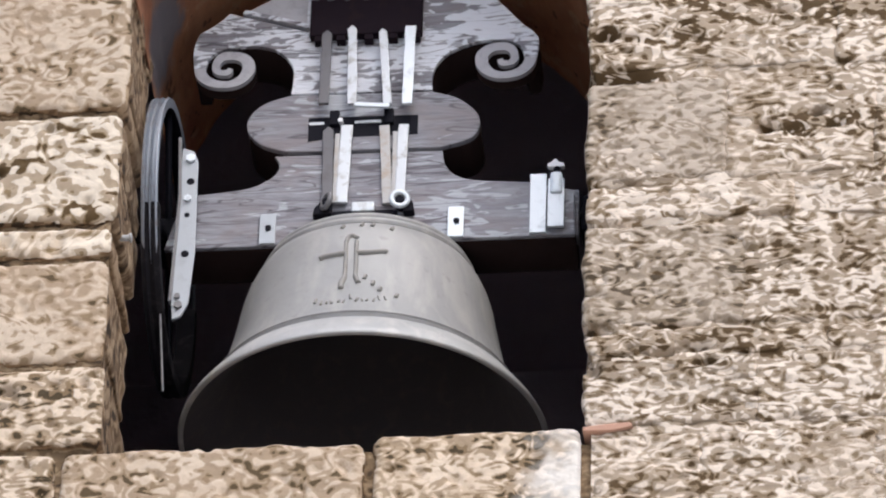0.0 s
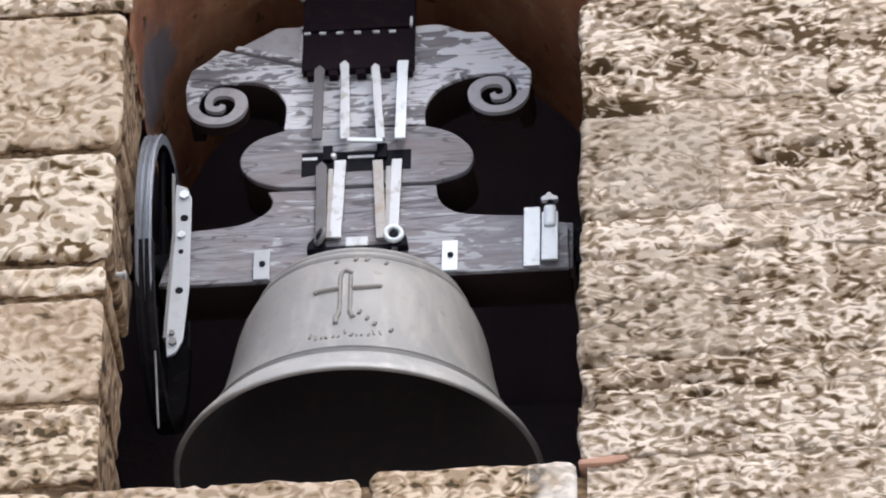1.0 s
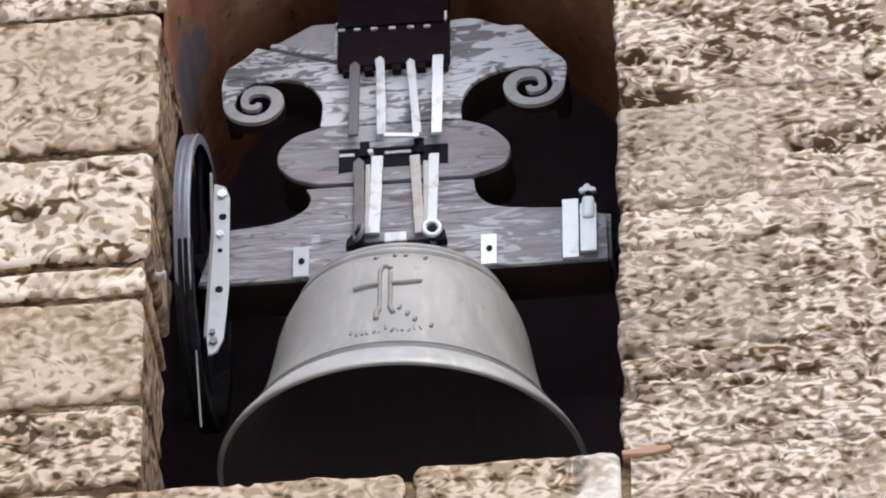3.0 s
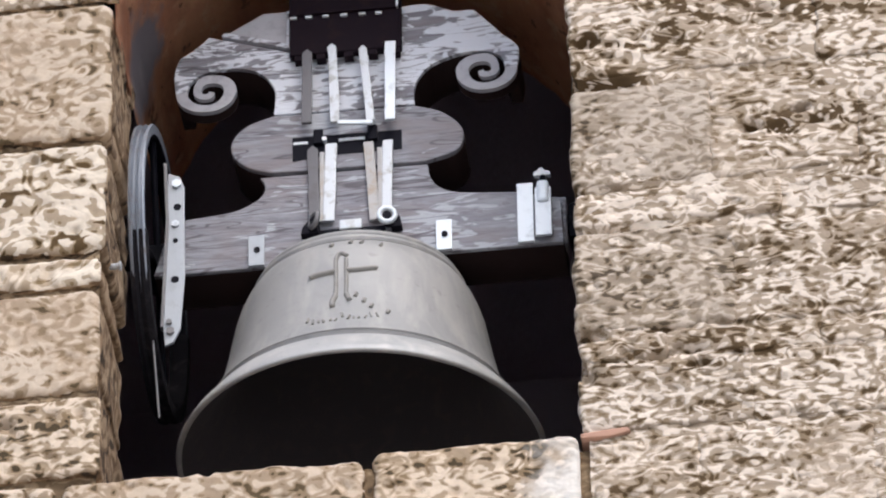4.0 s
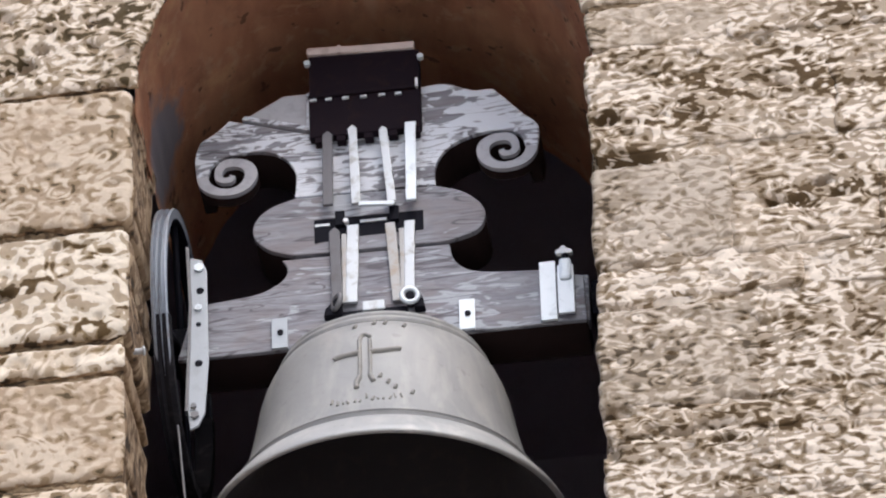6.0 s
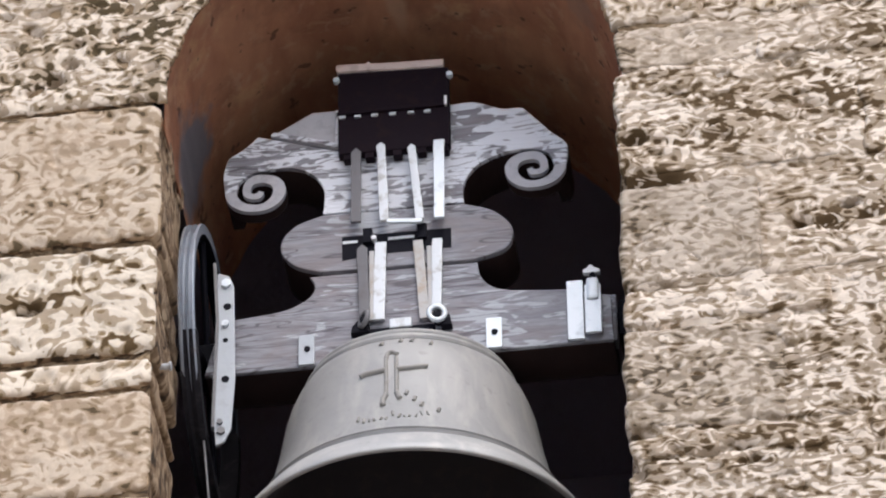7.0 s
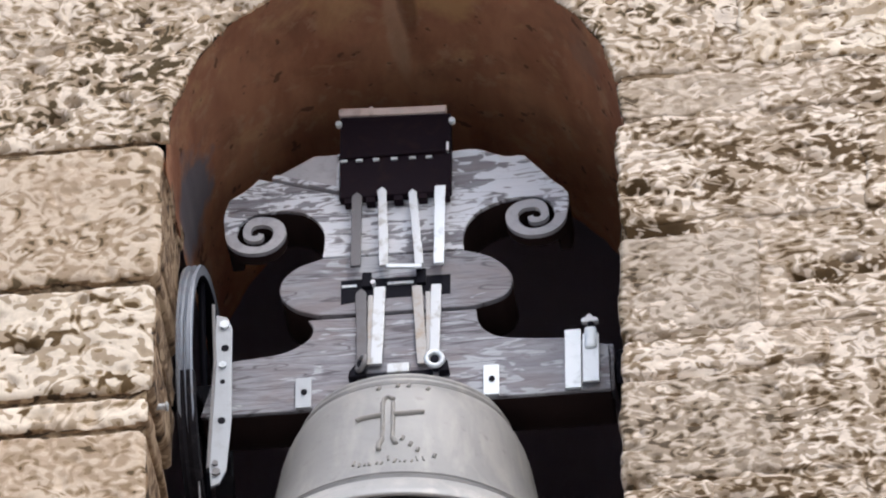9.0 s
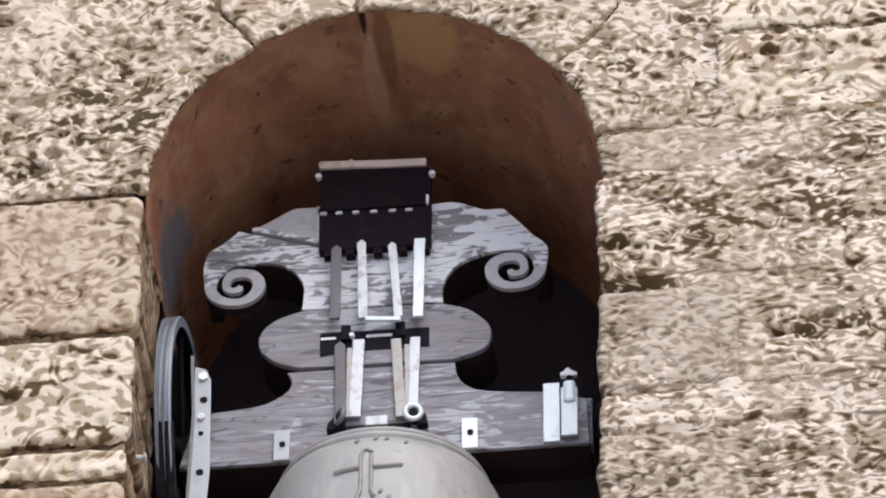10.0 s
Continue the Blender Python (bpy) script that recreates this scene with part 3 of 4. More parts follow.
for x0, x1 in ((PX0, -0.3), (-0.3, 0.5), (0.5, PX1)):
    seed += 1
    facing_stone(quad(x0, x1, PZ0, -0.625), seed, facing, LEFT, depth=0.1, step=0.02)


def mortar(x0, x1, z0, z1, depth, seed):
    n, m = int((x1 - x0) / 0.011), int((z1 - z0) / 0.011)
    bm = bmesh.new()
    def hollow(x, z):
        return sum(deep * math.exp(-1.3 * (((x - hx) / rx) ** 2 + ((z - hz) / rz) ** 2) ** 1.5) for hx, hz, rx, rz, deep in HOLLOWS if abs(x - hx) < 2.2 * rx and abs(z - hz) < 2.2 * rz)

    rows = [[bm.verts.new((x0 + (x1 - x0) * i / n, depth + hollow(x0 + (x1 - x0) * i / n, z0 + (z1 - z0) * j / m) + 0.008 * noise.fractal(Vector((x0 + (x1 - x0) * i / n, seed, 1.6 * (z0 + (z1 - z0) * j / m))) * 20, 0.8, 2.0, 4), z0 + (z1 - z0) * j / m)) for j in range(m + 1)] for i in range(n + 1)]
    for i in range(n):
        for j in range(m):
            bm.faces.new((rows[i][j], rows[i + 1][j], rows[i + 1][j + 1], rows[i][j + 1]))
    return bm


for args in ((PX0, XL - 0.03, -0.62, CZ, 0.020, 3), (XR + 0.012, PX1, PZ0, CZ + 0.2, 0.007, 5), (PX0, PX1, -0.80, SILL - 0.02, 0.022, 6), (PX0, PX1, CZ + RAD + 0.03, PZ1, 0.016, 8),
             (PX0, XL - 0.03, CZ, CZ + RAD + 0.03, 0.016, 9), (XR + 0.05, PX1, CZ + 0.2, CZ + RAD + 0.03, 0.012, 11)):
    part("mortar_bed", mortar(*args), RUBBLE if args[5] in (5, 11) else MORTAR, facing, smooth=True)


def arch_mortar():
    """Mortar behind the joints of the arch stones."""
    bm = bmesh.new()
    n, m = 120, 14
    rows = []
    for i in range(n + 1):
        a = radians(4 + 172 * i / n)
        rows.append([bm.verts.new((CX + r * math.cos(a), 0.0125 + 0.005 * noise.noise(Vector((r * 40, i * 0.5, 2))), CZ + r * math.sin(a))) for r in (RAD + 0.016 + 0.012 * j for j in range(m))])
    for p, q in zip(rows, rows[1:]):
        for j in range(m - 1):
            bm.faces.new((p[j], p[j + 1], q[j + 1], q[j]))
    return bm


part("mortar_bed", arch_mortar(), MORTAR, facing, smooth=True)

# ---- the bell ----
BY = 0.5
bell = thing("church_bell", 0, BY, 0, "grey bronze church bell with a raised cross, hanging from a yoke", "bell")
PROFILE = [(0.398, 0.002), (0.405, 0.000), (0.410, 0.001), (0.411, 0.006), (0.402, 0.024), (0.386, 0.046), (0.368, 0.070), (0.360, 0.081), (0.3575, 0.084), (0.3480, 0.085), (0.3455, 0.092), (0.3415, 0.104), (0.3425, 0.106), (0.3470, 0.107), (0.3450, 0.112), (0.3400, 0.114), (0.3370, 0.116), (0.3350, 0.122),
           (0.328, 0.138), (0.317, 0.168), (0.308, 0.205), (0.299, 0.245), (0.291, 0.290), (0.283, 0.335), (0.273, 0.372), (0.261, 0.402), (0.2475, 0.426), (0.2415, 0.428), (0.2395, 0.434), (0.2430, 0.437), (0.2430, 0.446), (0.2370, 0.449), (0.2310, 0.450), (0.2305, 0.455), (0.2335, 0.458), (0.233, 0.466),
           (0.226, 0.471), (0.214, 0.480), (0.190, 0.491), (0.150, 0.500), (0.090, 0.506), (0.001, 0.508)]
part("shell", lathe(PROFILE[7:], 0.003, BY, 160), BRONZE, bell, smooth=True)
# light from above on the flared lip is put into its paler bronze
part("lip", lathe(PROFILE[:8], 0.003, BY, 160), SKYLITBRONZE, bell, "lip, coloured paler for the skylight on its flare", smooth=True)
# the mouth's shade is put into the darker colour of the inner shell
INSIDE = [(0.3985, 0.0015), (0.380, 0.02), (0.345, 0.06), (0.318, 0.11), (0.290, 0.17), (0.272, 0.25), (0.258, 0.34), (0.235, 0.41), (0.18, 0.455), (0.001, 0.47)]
part("inner_shell", lathe(INSIDE, 0.003, BY, 96), SHADEDINSIDE, bell, "inside of the bell, darkened in colour for shade", smooth=True)


# darker strips in the grooves; their colour deepens the shade there
part("waist_band", lathe([(0.3440, 0.0865), (0.3500, 0.0875), (0.3490, 0.0900), (0.3450, 0.1015), (0.3455, 0.1040), (0.3410, 0.1050)], 0.003, BY, 160), GROOVESHADE, bell, "grooved band, coloured darker for the groove's shade", smooth=True)
part("shoulder_band", lathe([(0.2385, 0.4290), (0.2425, 0.4300), (0.2412, 0.4340), (0.2385, 0.4350)], 0.003, BY, 160), GROOVESHADE, bell, "grooved band, coloured darker for the groove's shade", smooth=True)


def bell_radius(h):
    for (r0, h0), (r1, h1) in zip(PROFILE[3:], PROFILE[4:]):
        if h0 <= h <= h1:
            return r0 + (r1 - r0) * (h - h0) / max(1e-6, h1 - h0)
    return 0.2


def on_bell(x, h, out=0.0):
    """A point of the bell's front at that width and height."""
    r = bell_radius(h) + out
    return Vector((x, BY - math.sqrt(max(0.0, r * r - x * x)), h))


def bead(line, thick, name, high=0.5):
    """A raised cord laid on the bell along points (x, height)."""
    bm = bmesh.new()
    pts = [on_bell(x, h) for x, h in smooth_line(line, 5)]
    rows = []
    for i, p in enumerate(pts):
        d = (pts[min(i + 1, len(pts) - 1)] - pts[max(i - 1, 0)]).normalized()
        nrm = Vector((p.x, p.y - BY, 0.06)).normalized()
        side = d.cross(nrm).normalized()
        rows.append([bm.verts.new(p + side * thick * math.cos(a) + nrm * thick * high * 2 * math.sin(a)) for a in (math.pi * k / 6 for k in range(-1, 8))])
    for p, q in zip(rows, rows[1:]):
        for a, b, c, d in zip(p, p[1:], q[1:], q):
            bm.faces.new((a, b, c, d))
    for r in (rows[0], rows[-1]):
        bm.faces.new(r)
    return part(name, bm, RELIEF, bell, smooth=True)


for dx in (-0.011, 0.012):
    bead([(-0.006 + dx, 0.350), (-0.005 + dx, 0.315), (-0.004 + dx, 0.270), (-0.004 + dx, 0.232)], 0.0048, "cross_post", 0.7)
bead([(-0.017, 0.346), (-0.013, 0.364), (-0.003, 0.369), (0.008, 0.360)], 0.0050, "cross_head", 0.7)
bead([(-0.074, 0.303), (-0.066, 0.307), (-0.042, 0.309), (-0.017, 0.310)], 0.0060, "cross_arm", 0.7)
bead([(0.008, 0.310), (0.036, 0.312), (0.066, 0.318), (0.074, 0.316)], 0.0060, "cross_arm", 0.7)
bead([(-0.015, 0.232), (-0.022, 0.212), (-0.021, 0.196)], 0.0062, "cross_foot", 0.7)
bead([(0.008, 0.236), (0.016, 0.214)], 0.0060, "cross_foot", 0.7)
lettering = random.Random(5)
for k in range(13):
    x, h = -0.078 + 0.0130 * k + lettering.uniform(-0.002, 0.002), 0.152 + lettering.uniform(-0.006, 0.008)
    bead([(x, h), (x + lettering.uniform(-0.004, 0.004), h + lettering.uniform(0.006, 0.016))], lettering.uniform(0.0022, 0.0034), "raised_mark", 0.7)
for x, h in ((-0.030, 0.402), (0.012, 0.408), (0.036, 0.407), (0.078, 0.398), (0.098, 0.172), (0.028, 0.226), (0.046, 0.206), (0.062, 0.188)):
    bead([(x, h), (x + 0.003, h + 0.012)], 0.0045, "raised_mark", 0.7)

# ---- the yoke ----
YF, YB = 0.40, 0.413   # front and back of the timber
yoke = thing("bell_yoke", 0, BY, 0.485, "weathered grey wooden bell yoke with scrolled ends and steel straps", "bell yoke")
lower = [(-0.452, 0.486)] + [(0.474, 0.486), (0.470, 0.612)] + smooth_line([(0.367, 0.640), (0.245, 0.652), (0.198, 0.672), (0.176, 0.706), (0.172, 0.740)], 5) \
    + smooth_line([(-0.212, 0.742), (-0.200, 0.716), (-0.212, 0.684), (-0.262, 0.654), (-0.330, 0.644), (-0.415, 0.636)], 5)
part("lower_beam", prism(lower, YF, YB, 0.004), WOOD, yoke)
# behind the grey faces the timbers are coloured near black for their shade
YT = 0.535
part("lower_core", prism(lower, YB + 0.0005, YT, 0.004), UNDERSHADE, yoke, "timber behind the face, coloured dark for its shaded underside")
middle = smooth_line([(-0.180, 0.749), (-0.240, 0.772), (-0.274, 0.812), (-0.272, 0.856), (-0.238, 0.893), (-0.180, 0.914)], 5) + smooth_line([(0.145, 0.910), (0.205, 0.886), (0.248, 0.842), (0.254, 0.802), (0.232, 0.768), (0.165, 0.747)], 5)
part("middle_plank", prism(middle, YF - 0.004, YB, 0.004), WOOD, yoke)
part("middle_core", prism(middle, YB + 0.0005, YT, 0.004), UNDERSHADE, yoke, "timber behind the face, coloured dark for its shaded underside")
upper = smooth_line([(-0.180, 0.921), (-0.176, 0.985), (-0.190, 1.022), (-0.217, 1.051), (-0.250, 1.064), (-0.285, 1.068), (-0.325, 1.065), (-0.352, 1.055), (-0.372, 1.036), (-0.379, 1.007)], 3) \
    + smooth_line([(-0.406, 1.007), (-0.410, 1.055), (-0.404, 1.090), (-0.397, 1.110)], 3) + [(-0.366, 1.131), (-0.345, 1.150), (-0.330, 1.167), (-0.310, 1.160), (-0.150, 1.104), (-0.120, 1.10), (-0.120, 1.215)] \
    + smooth_line([(0.118, 1.208), (0.150, 1.211), (0.182, 1.208), (0.215, 1.192), (0.240, 1.182), (0.270, 1.182)], 3) + [(0.284, 1.180), (0.312, 1.147), (0.349, 1.100)] + smooth_line([(0.372, 1.078), (0.384, 1.060), (0.385, 1.035), (0.380, 1.000)], 3) \
    + smooth_line([(0.353, 1.000), (0.346, 1.030), (0.328, 1.047), (0.300, 1.056), (0.262, 1.057), (0.214, 1.044), (0.176, 1.022), (0.152, 0.990), (0.143, 0.955), (0.144, 0.917)], 3)
part("upper_plank", prism(upper, YF, YB, 0.003), PALEWOOD, yoke)
part("upper_core", prism(upper, YB + 0.0005, YT, 0.003), UNDERSHADE, yoke, "timber behind the face, coloured dark for its shaded underside")
part("corner_plank", prism([(-0.300, 1.162), (-0.203, 1.221), (-0.126, 1.221), (-0.126, 1.107), (-0.150, 1.112)], YF - 0.002, YB, 0.003), SMOOTHWOOD, yoke)
part("pale_edge", prism([(-0.300, 1.162), (-0.292, 1.172), (-0.205, 1.143), (-0.150, 1.124), (-0.148, 1.220), (-0.139, 1.220), (-0.139, 1.108), (-0.150, 1.112)], YF - 0.006, YF - 0.001, 0.002), PALEWOOD, yoke, "paler flaking edge strip")


def volute(cx, cz, side, y0, y1, mat):
    """The rolled end of the upper plank: a band that winds inwards."""
    bm = bmesh.new()
    keys = ((0, 0.0755, 0.0270), (90, 0.0600, 0.0200), (180, 0.0650, 0.0290), (270, 0.0460, 0.0235), (360, 0.0345, 0.0180), (450, 0.0230, 0.0170), (520, 0.0150, 0.0140))
    front, n = [], 80
    for i in range(n + 1):
        a = 520 * i / n
        for (a0, r0, w0), (a1, r1, w1) in zip(keys, keys[1:]):
            if a0 <= a <= a1:
                s = (a - a0) / (a1 - a0)
                s = s * s * (3 - 2 * s)
                r, w = r0 + (r1 - r0) * s, w0 + (w1 - w0) * s
                break
        ang = radians(180 + a)
        ca, sa = math.cos(ang) * side, math.sin(ang)
        row = []
        for rr, y in ((r, y0), (r - w, y0), (r - w, y1), (r, y1)):
            row.append(bm.verts.new((cx + rr * ca, y, cz + rr * sa)))
        front.append(row)
    for p, q in zip(front, front[1:]):
        for k in range(4):
            bm.faces.new((p[k], p[(k + 1) % 4], q[(k + 1) % 4], q[k]))
    bm.faces.new(front[0])
    bm.faces.new(front[-1])
    return part("volute", bm, mat, yoke)


for vx, vz, side in ((-0.3305, 1.007, 1), (0.3045, 1.002, -1)):
    volute(vx, vz, side, YF, YB, SMOOTHWOOD)
    volute(vx, vz, side, YB + 0.0005, YB + 0.03, UNDERSHADE)

# ---- straps, plates and box on the yoke ----
YS = YF - 0.004


def strap(x0, z0, x1, z1, wide, mat, y=YS, thick=0.009, tip=False):
    d = Vector((x1 - x0, z1 - z0)).normalized()
    s = Vector((d.y, -d.x)) * wide * 0.45
    ends = [(x1 + d.x * wide * 0.45, z1 + d.y * wide * 0.45)] if tip else []
    # the long edges waver a little, as hammered iron does
    steps = [k / 8 for k in range(9)]
    waver = [0.0022 * noise.noise(Vector((40 * x0, 3.0 * k, 7.0))) + 0.0016 * noise.noise(Vector((x1 * 31, 7.0 * k, 1.0))) for k in range(18)]
    edge = [(x0 + (x1 - x0) * f + s.x + waver[k], z0 + (z1 - z0) * f + s.y) for k, f in enumerate(steps)]
    back = [(x0 + (x1 - x0) * f - s.x + waver[9 + k], z0 + (z1 - z0) * f - s.y) for k, f in enumerate(steps)]
    line = edge + ends + back[::-1]
    return part("strap", prism(line, y - thick, y, 0.002), mat, yoke)


YU = 0.3735
strap(-0.100, 0.862, -0.098, 1.066, 0.026, DARKSTRAP, YU, tip=True)
strap(-0.035, 0.858, -0.040, 1.078, 0.024, STRAP, YU, tip=True)
strap(0.046, 0.854, 0.030, 1.066, 0.022, STRAP, YU, tip=True)
strap(0.090, 0.852, 0.094, 1.080, 0.028, STEEL, YU)
strap(-0.030, 0.856, 0.052, 0.848, 0.012, STEEL, YU - 0.002, 0.008)
for x, z in ((-0.099, 0.95), (-0.037, 0.95), (0.040, 0.95), (0.092, 0.95)):
    part("spacer", box(x - 0.008, x + 0.008, YU, YS, z - 0.006, z + 0.006), BLACK, yoke, "black spacer block")
strap(-0.086, 0.590, -0.089, 0.800, 0.028, DARKSTRAP, tip=True)
strap(-0.054, 0.590, -0.046, 0.812, 0.030, STRAP, YS - 0.003)
strap(-0.068, 0.592, -0.068, 0.790, 0.012, RUSTSTRAP, YS - 0.001)
strap(0.051, 0.585, 0.038, 0.810, 0.026, RUSTSTRAP)
strap(0.066, 0.592, 0.063, 0.790, 0.012, RUSTSTRAP, YS - 0.001)
strap(0.078, 0.600, 0.083, 0.808, 0.026, STRAP, YS - 0.003)
for x0, x1 in ((-0.60, -0.43), (0.44, 0.60)):
    part("axle", rod((x0, 0.46, 0.58), (x1, 0.46, 0.58), 0.022), BLACK, yoke, "black iron axle")
part("end_block", box(0.455, 0.480, YF + 0.022, 0.46, 0.500, 0.630, 0.004), WOOD, yoke)


def eye_bolt(x, y, z, big, normal, mat, label):
    eye = part("eye_bolt", ring((x, y, z), normal, big, 0.0062), mat, yoke, label, smooth=True)
    part("pin", rod((x, y - 0.002, z), (x, YF + 0.01, z), 0.010, 12), BLACK, eye, "black pin")
    return eye


eye_bolt(0.081, 0.366, 0.578, 0.018, (0.15, -1, -0.1), STEEL, "pale steel eye bolt")
eye_bolt(-0.084, 0.364, 0.578, 0.017, (-0.8, -0.6, 0.1), GREYSTEEL, "dark steel eye bolt")
part("crown_clip", box(-0.028, 0.022, 0.376, YS, 0.557, 0.583, 0.003), STRAP, yoke, "pale steel clip")
part("crown_bar", box(-0.075, 0.075, 0.380, YS, 0.545, 0.562, 0.003), BLACK, yoke, "black iron bar")
for x0, x1 in ((-0.116, -0.072), (0.088, 0.114)):
    part("crown_bracket", prism([(x0, 0.550), (x1, 0.550), (x1 - 0.004, 0.576), (0.5 * (x0 + x1), 0.592), (x0 + 0.003, 0.568)], 0.374, YS, 0.003), BLACK, yoke, "black iron bracket over the crown")
part("mortise_plate", prism([(-0.136, 0.776), (-0.060, 0.786), (0.05, 0.786), (0.114, 0.786), (0.114, 0.842), (0.0, 0.843), (-0.136, 0.844)], YS - 0.0012, YS + 0.001, 0), BLACK, yoke, "black iron plate")
for x in (-0.076, 0.048):
    part("pin", box(x - 0.011, x + 0.011, YS - 0.012, YS, 0.815, 0.856, 0.002), BLACK, yoke, "black iron pin")
for x0, x1 in ((-0.134, -0.100), (-0.030, 0.030)):
    part("edge_sliver", box(x0, x1, YS - 0.004, YS - 0.001, 0.822, 0.829), STRAP, yoke, "pale sliver of steel")
part("small_nut", rod((-0.062, YS - 0.014, 0.826), (-0.062, YS - 0.001, 0.826), 0.006, 8), WHITE, yoke, "pale nut")

clamp = part("clamp_box", prism([(-0.140, 1.070), (0.118, 1.070), (0.118, 1.301), (-0.140, 1.311)], 0.374, YF - 0.001, 0.004), BOXBLACK, yoke, "dark iron clamp box")
part("flange", box(-0.141, 0.119, 0.366, 0.3745, 1.182, 1.190, 0.002), BOXBLACK, clamp)
part("top_board", prism([(-0.143, 1.318), (-0.137, 1.314), (-0.060, 1.311), (0.010, 1.306), (0.106, 1.304), (0.108, 1.323), (0.050, 1.325), (-0.030, 1.328), (-0.062, 1.330), (-0.064, 1.336), (-0.071, 1.336), (-0.072, 1.331), (-0.137, 1.335), (-0.143, 1.331)], 0.370, 0.388, 0.002), BOARD, clamp, "pinkish grey board edge")
for x in (-0.122, -0.090, -0.055, -0.018, 0.020, 0.054):
    part("bolt_head", box(1.12 * x - 0.001, 1.12 * x + 0.015, 0.368, 0.3745, 1.1695 - 0.03 * x, 1.1765 - 0.03 * x, 0.002), STRAP, clamp, "pale bolt head")
for x in (-0.142, 0.121):
    part("corner_bolt", rod((x, 0.364, 1.279 - 0.05 * x), (x, 0.376, 1.279 - 0.05 * x), 0.0075, 10), STEEL, clamp, "pale bolt head")
part("side_clip", box(0.108, 0.114, 0.362, 0.374, 1.182, 1.206, 0.001), WHITE, clamp, "pale bolt head")
for x in (-0.118, -0.068, -0.004, 0.052, 0.104):
    part("lug", box(x - 0.010, x + 0.010, 0.376, YF - 0.001, 1.055, 1.0695, 0.001), BOXBLACK, clamp)

def plate(x0, x1, z0, z1, y=YS, hole=True, steel=STEEL):
    p = part("plate", box(x0, x1, y - 0.008, y, z0, z1, 0.0015), steel, yoke, "pale steel plate")
    if hole:
        part("bolt_hole", rod(((x0 + x1) / 2 + 0.002, y - 0.0085, (z0 + z1) / 2), ((x0 + x1) / 2 + 0.002, y - 0.012, (z0 + z1) / 2), 0.007), BLACK, p, "dark bolt")


plate(-0.236, -0.200, 0.484, 0.568, steel=ARMSTEEL)
plate(0.188, 0.224, 0.484, 0.568)
plate(0.372, 0.409, 0.486, 0.652, hole=False)
plate(0.413, 0.450, 0.494, 0.630, y=YS - 0.01, hole=False)

# ---- the ringing wheel ----
wheel = thing("ringing_wheel", -0.457, BY, 0.572, "grey grooved steel ringing wheel on the end of the yoke", "bell wheel")
WR = 0.336
groove = [(WR - 0.022, -0.017), (WR, -0.018), (WR + 0.002, -0.012), (WR - 0.010, -0.008), (WR - 0.010, -0.003), (WR + 0.002, 0.001), (WR - 0.010, 0.005), (WR - 0.010, 0.011), (WR + 0.002, 0.014), (WR, 0.018), (WR - 0.022, 0.017), (WR - 0.022, -0.017)]
WX, WZ = -0.457, 0.572
part("rim", lathe(groove[:-1], WX, (BY, WZ), 96, axis="x"), RIM, wheel, smooth=False)
# black sheet added inside the rim, where the far side lies in shade
part("rim_lining", lathe([(WR - 0.022, -0.017), (WR - 0.0235, -0.012), (WR - 0.0235, 0.012), (WR - 0.022, 0.017)], WX, (BY, WZ), 96, axis="x"), BLACK, wheel, "black sheet for the shade inside the rim")
arm = part("arm", prism([(-0.414, 0.738), (-0.388, 0.728), (-0.377, 0.697), (-0.374, 0.440), (-0.383, 0.297), (-0.398, 0.262), (-0.417, 0.252), (-0.424, 0.331), (-0.416, 0.602)], 0.352, 0.360, 0.002), ARMSTEEL, wheel, "perforated pale steel arm")
part("arm_flange", prism([(-0.424, 0.765), (-0.417, 0.765), (-0.410, 0.600), (-0.420, 0.300), (-0.427, 0.300), (-0.417, 0.600)], 0.345, 0.362, 0.001), GREYSTEEL, arm, "grey angle edge")
for x, z, r in ((-0.392, 0.640, 0.009), (-0.396, 0.545, 0.006), (-0.396, 0.435, 0.009)):
    part("hole", rod((x, 0.3505, z), (x, 0.353, z), r, 14), BLACK, arm, "dark bolt hole")
for x, z, r in ((-0.394, 0.705, 0.012), (-0.396, 0.590, 0.009), (-0.405, 0.290, 0.010), (-0.408, 0.315, 0.007)):
    part("bolt", rod((x, 0.345, z), (x, 0.353, z), r, 6), STEEL if z > 0.5 else GREYSTEEL, arm, "steel bolt head")
part("spoke", box(-0.468, -0.400, 0.43, 0.45, 0.54, 0.60, 0.002), BLACK, wheel)
part("hub", rod((-0.481, BY, WZ), (-0.421, BY, WZ), 0.05, 24), BLACK, wheel, "black wheel hub")
for a in (20, 110, 200, 290):
    part("spoke", rod((WX, BY + 0.04 * math.cos(radians(a)), WZ + 0.04 * math.sin(radians(a))), (WX, BY + (WR - 0.02) * math.cos(radians(a)), WZ + (WR - 0.02) * math.sin(radians(a))), 0.008, 10), BLACK, wheel)

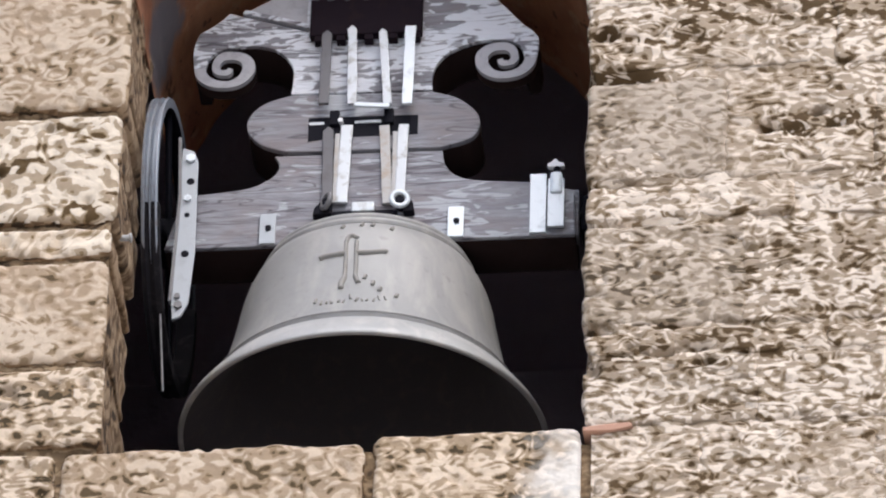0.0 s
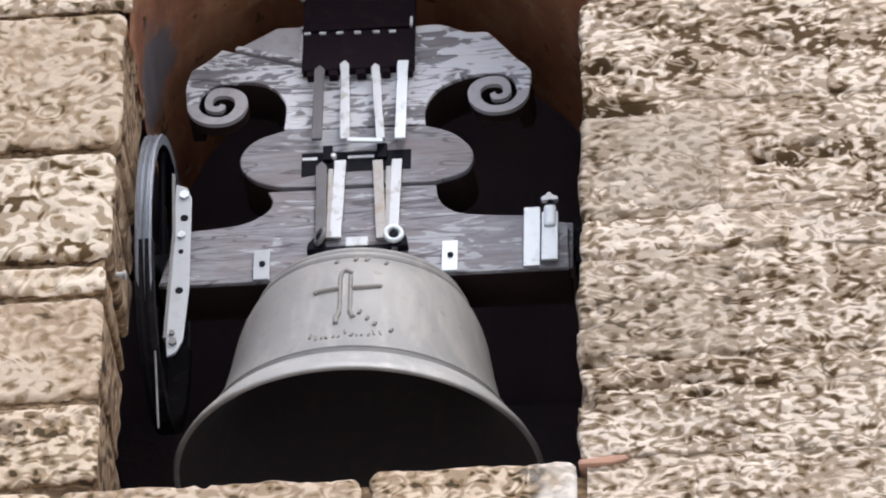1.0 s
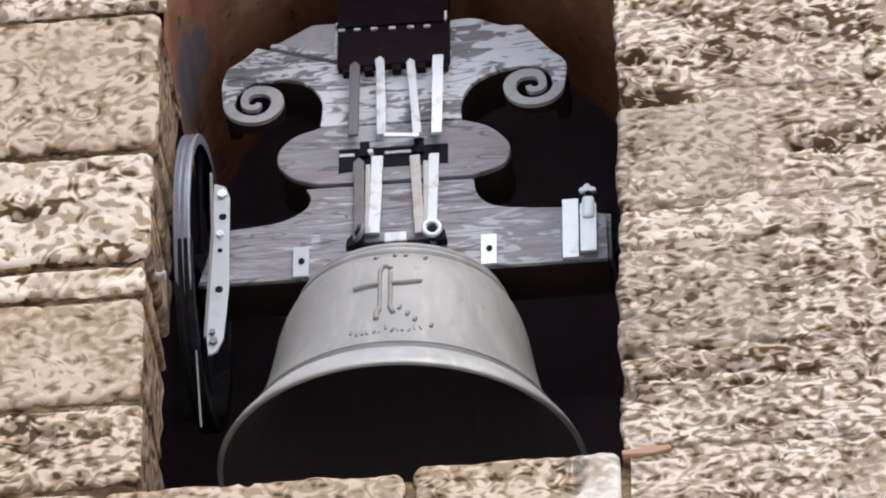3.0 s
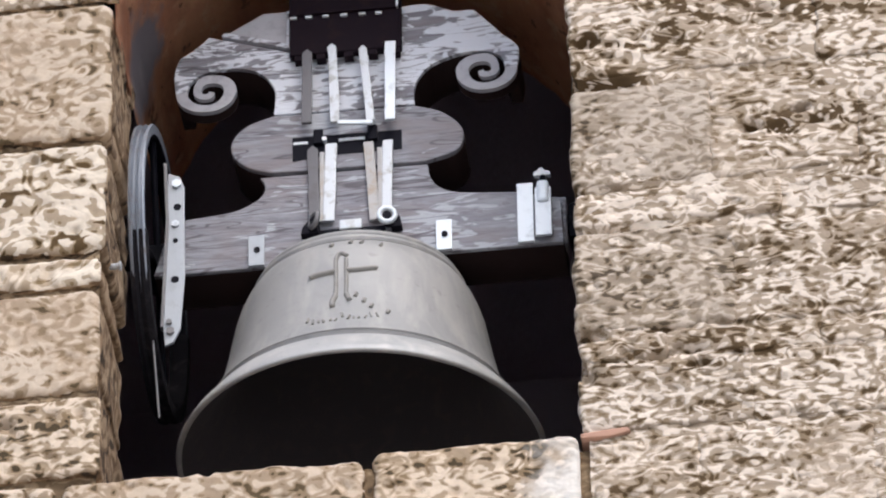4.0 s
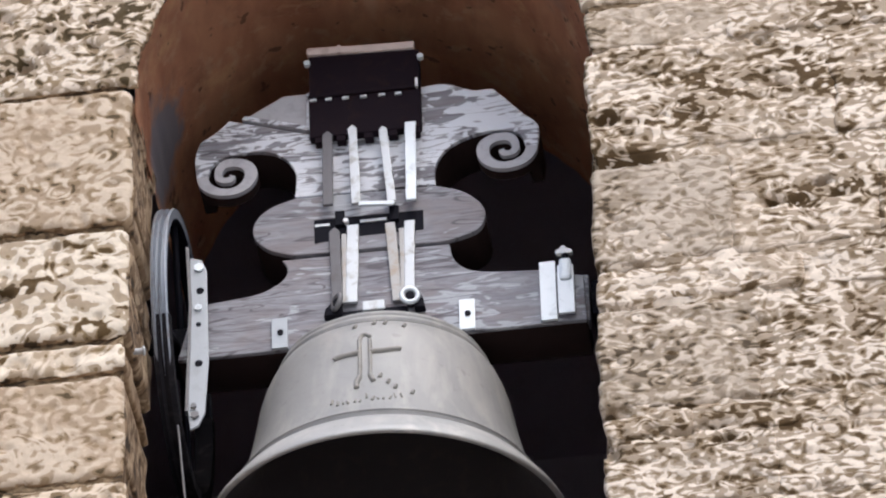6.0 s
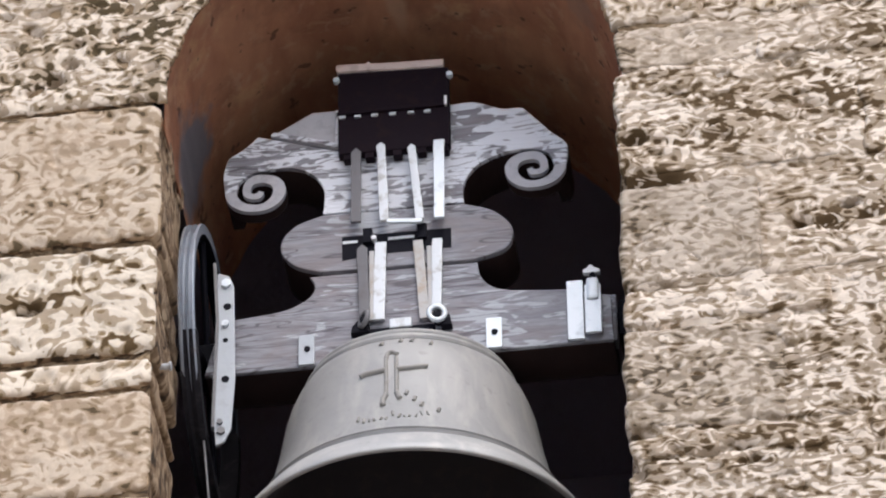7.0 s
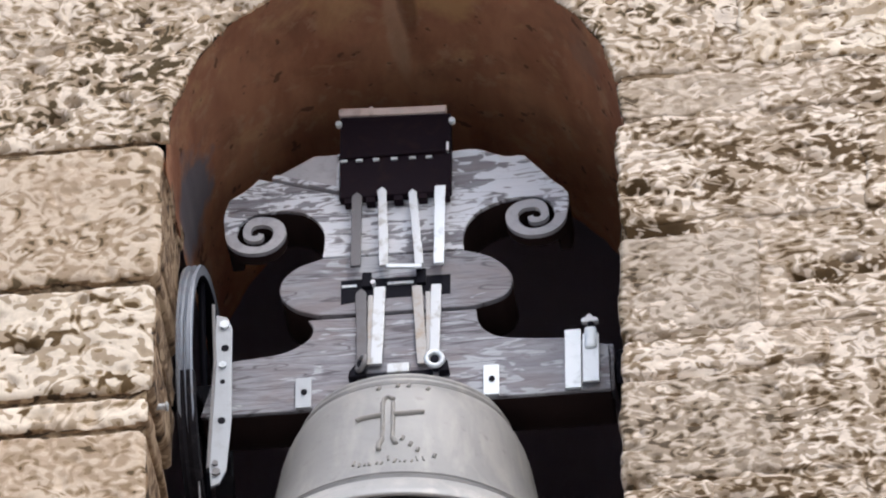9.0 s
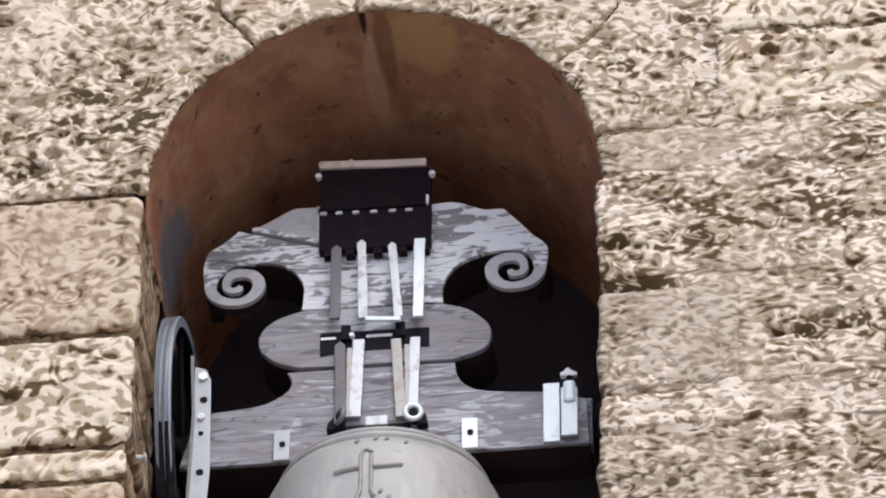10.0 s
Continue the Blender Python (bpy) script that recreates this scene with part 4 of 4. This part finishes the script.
# dark strandlike band added over the lower rim to imitate its shade
bm = bmesh.new()
rows = []
for k in range(40):
    a = radians(200 + 170 * k / 39)
    rows.append([bm.verts.new((WX + dx, BY + (r - 0.012 * max(0, 1 - k / 8)) * math.cos(a), WZ + (r - 0.012 * max(0, 1 - k / 8)) * math.sin(a))) for r, dx in ((WR - 0.026, -0.021), (WR + 0.006, -0.021), (WR + 0.008, -0.010), (WR + 0.004, -0.003), (WR + 0.008, 0.008), (WR + 0.006, 0.021), (WR - 0.026, 0.021))])
for p, q in zip(rows, rows[1:]):
    for k in range(7):
        bm.faces.new((p[k], p[(k + 1) % 7], q[(k + 1) % 7], q[k]))
bm.faces.new(rows[0])
bm.faces.new(rows[-1])
part("rope", bm, RIMSHADE, wheel, "dark band added as shade on the lower rim")
part("rope_end", rod((-0.458, 0.345, 0.47), (-0.428, 0.352, 0.055), 0.0026, 8), GREYSTEEL, wheel, "thin grey cord")

# ---- bearing at the other end, sill bits ----
bearing = thing("bearing_block", 0.50, BY, 0.50, "pale steel bearing with a white lubricator cap at the jamb", "bearing")
part("housing", box(0.482, 0.56, 0.44, 0.57, 0.53, 0.63, 0.01), BLACK, bearing, "black bearing housing")
part("keeper", box(0.418, 0.446, 0.370, 0.384, 0.585, 0.645, 0.008), STEEL, bearing)
part("cap", prism([(0.411, 0.668), (0.450, 0.668), (0.448, 0.678), (0.437, 0.682), (0.432, 0.690), (0.424, 0.690), (0.420, 0.682), (0.411, 0.678)], 0.384, 0.398, 0.002), WHITE, bearing, "white cap")
part("stem", rod((0.432, 0.392, 0.63), (0.432, 0.392, 0.683), 0.008, 12), BLACK, bearing, "black stem")

shard = prism([(0.530, -0.357), (0.594, -0.358), (0.637, -0.348), (0.631, -0.337), (0.595, -0.339), (0.530, -0.346)], -0.006, 0.05, 0.003)
tagged(part("tile_shard", shard, TERRACOTTA), "broken terracotta tile wedged in a wall joint", "tile")
pin = rod((-0.510, 0.090, 0.282), (-0.474, 0.090, 0.282), 0.007, 12)
ring((-0.477, 0.090, 0.282), (1, 0, 0), 0.008, 0.003, 16, 8, pin)
tagged(part("jamb_pin", pin, STRAP), "small pale iron pin let into the jamb", "pin")
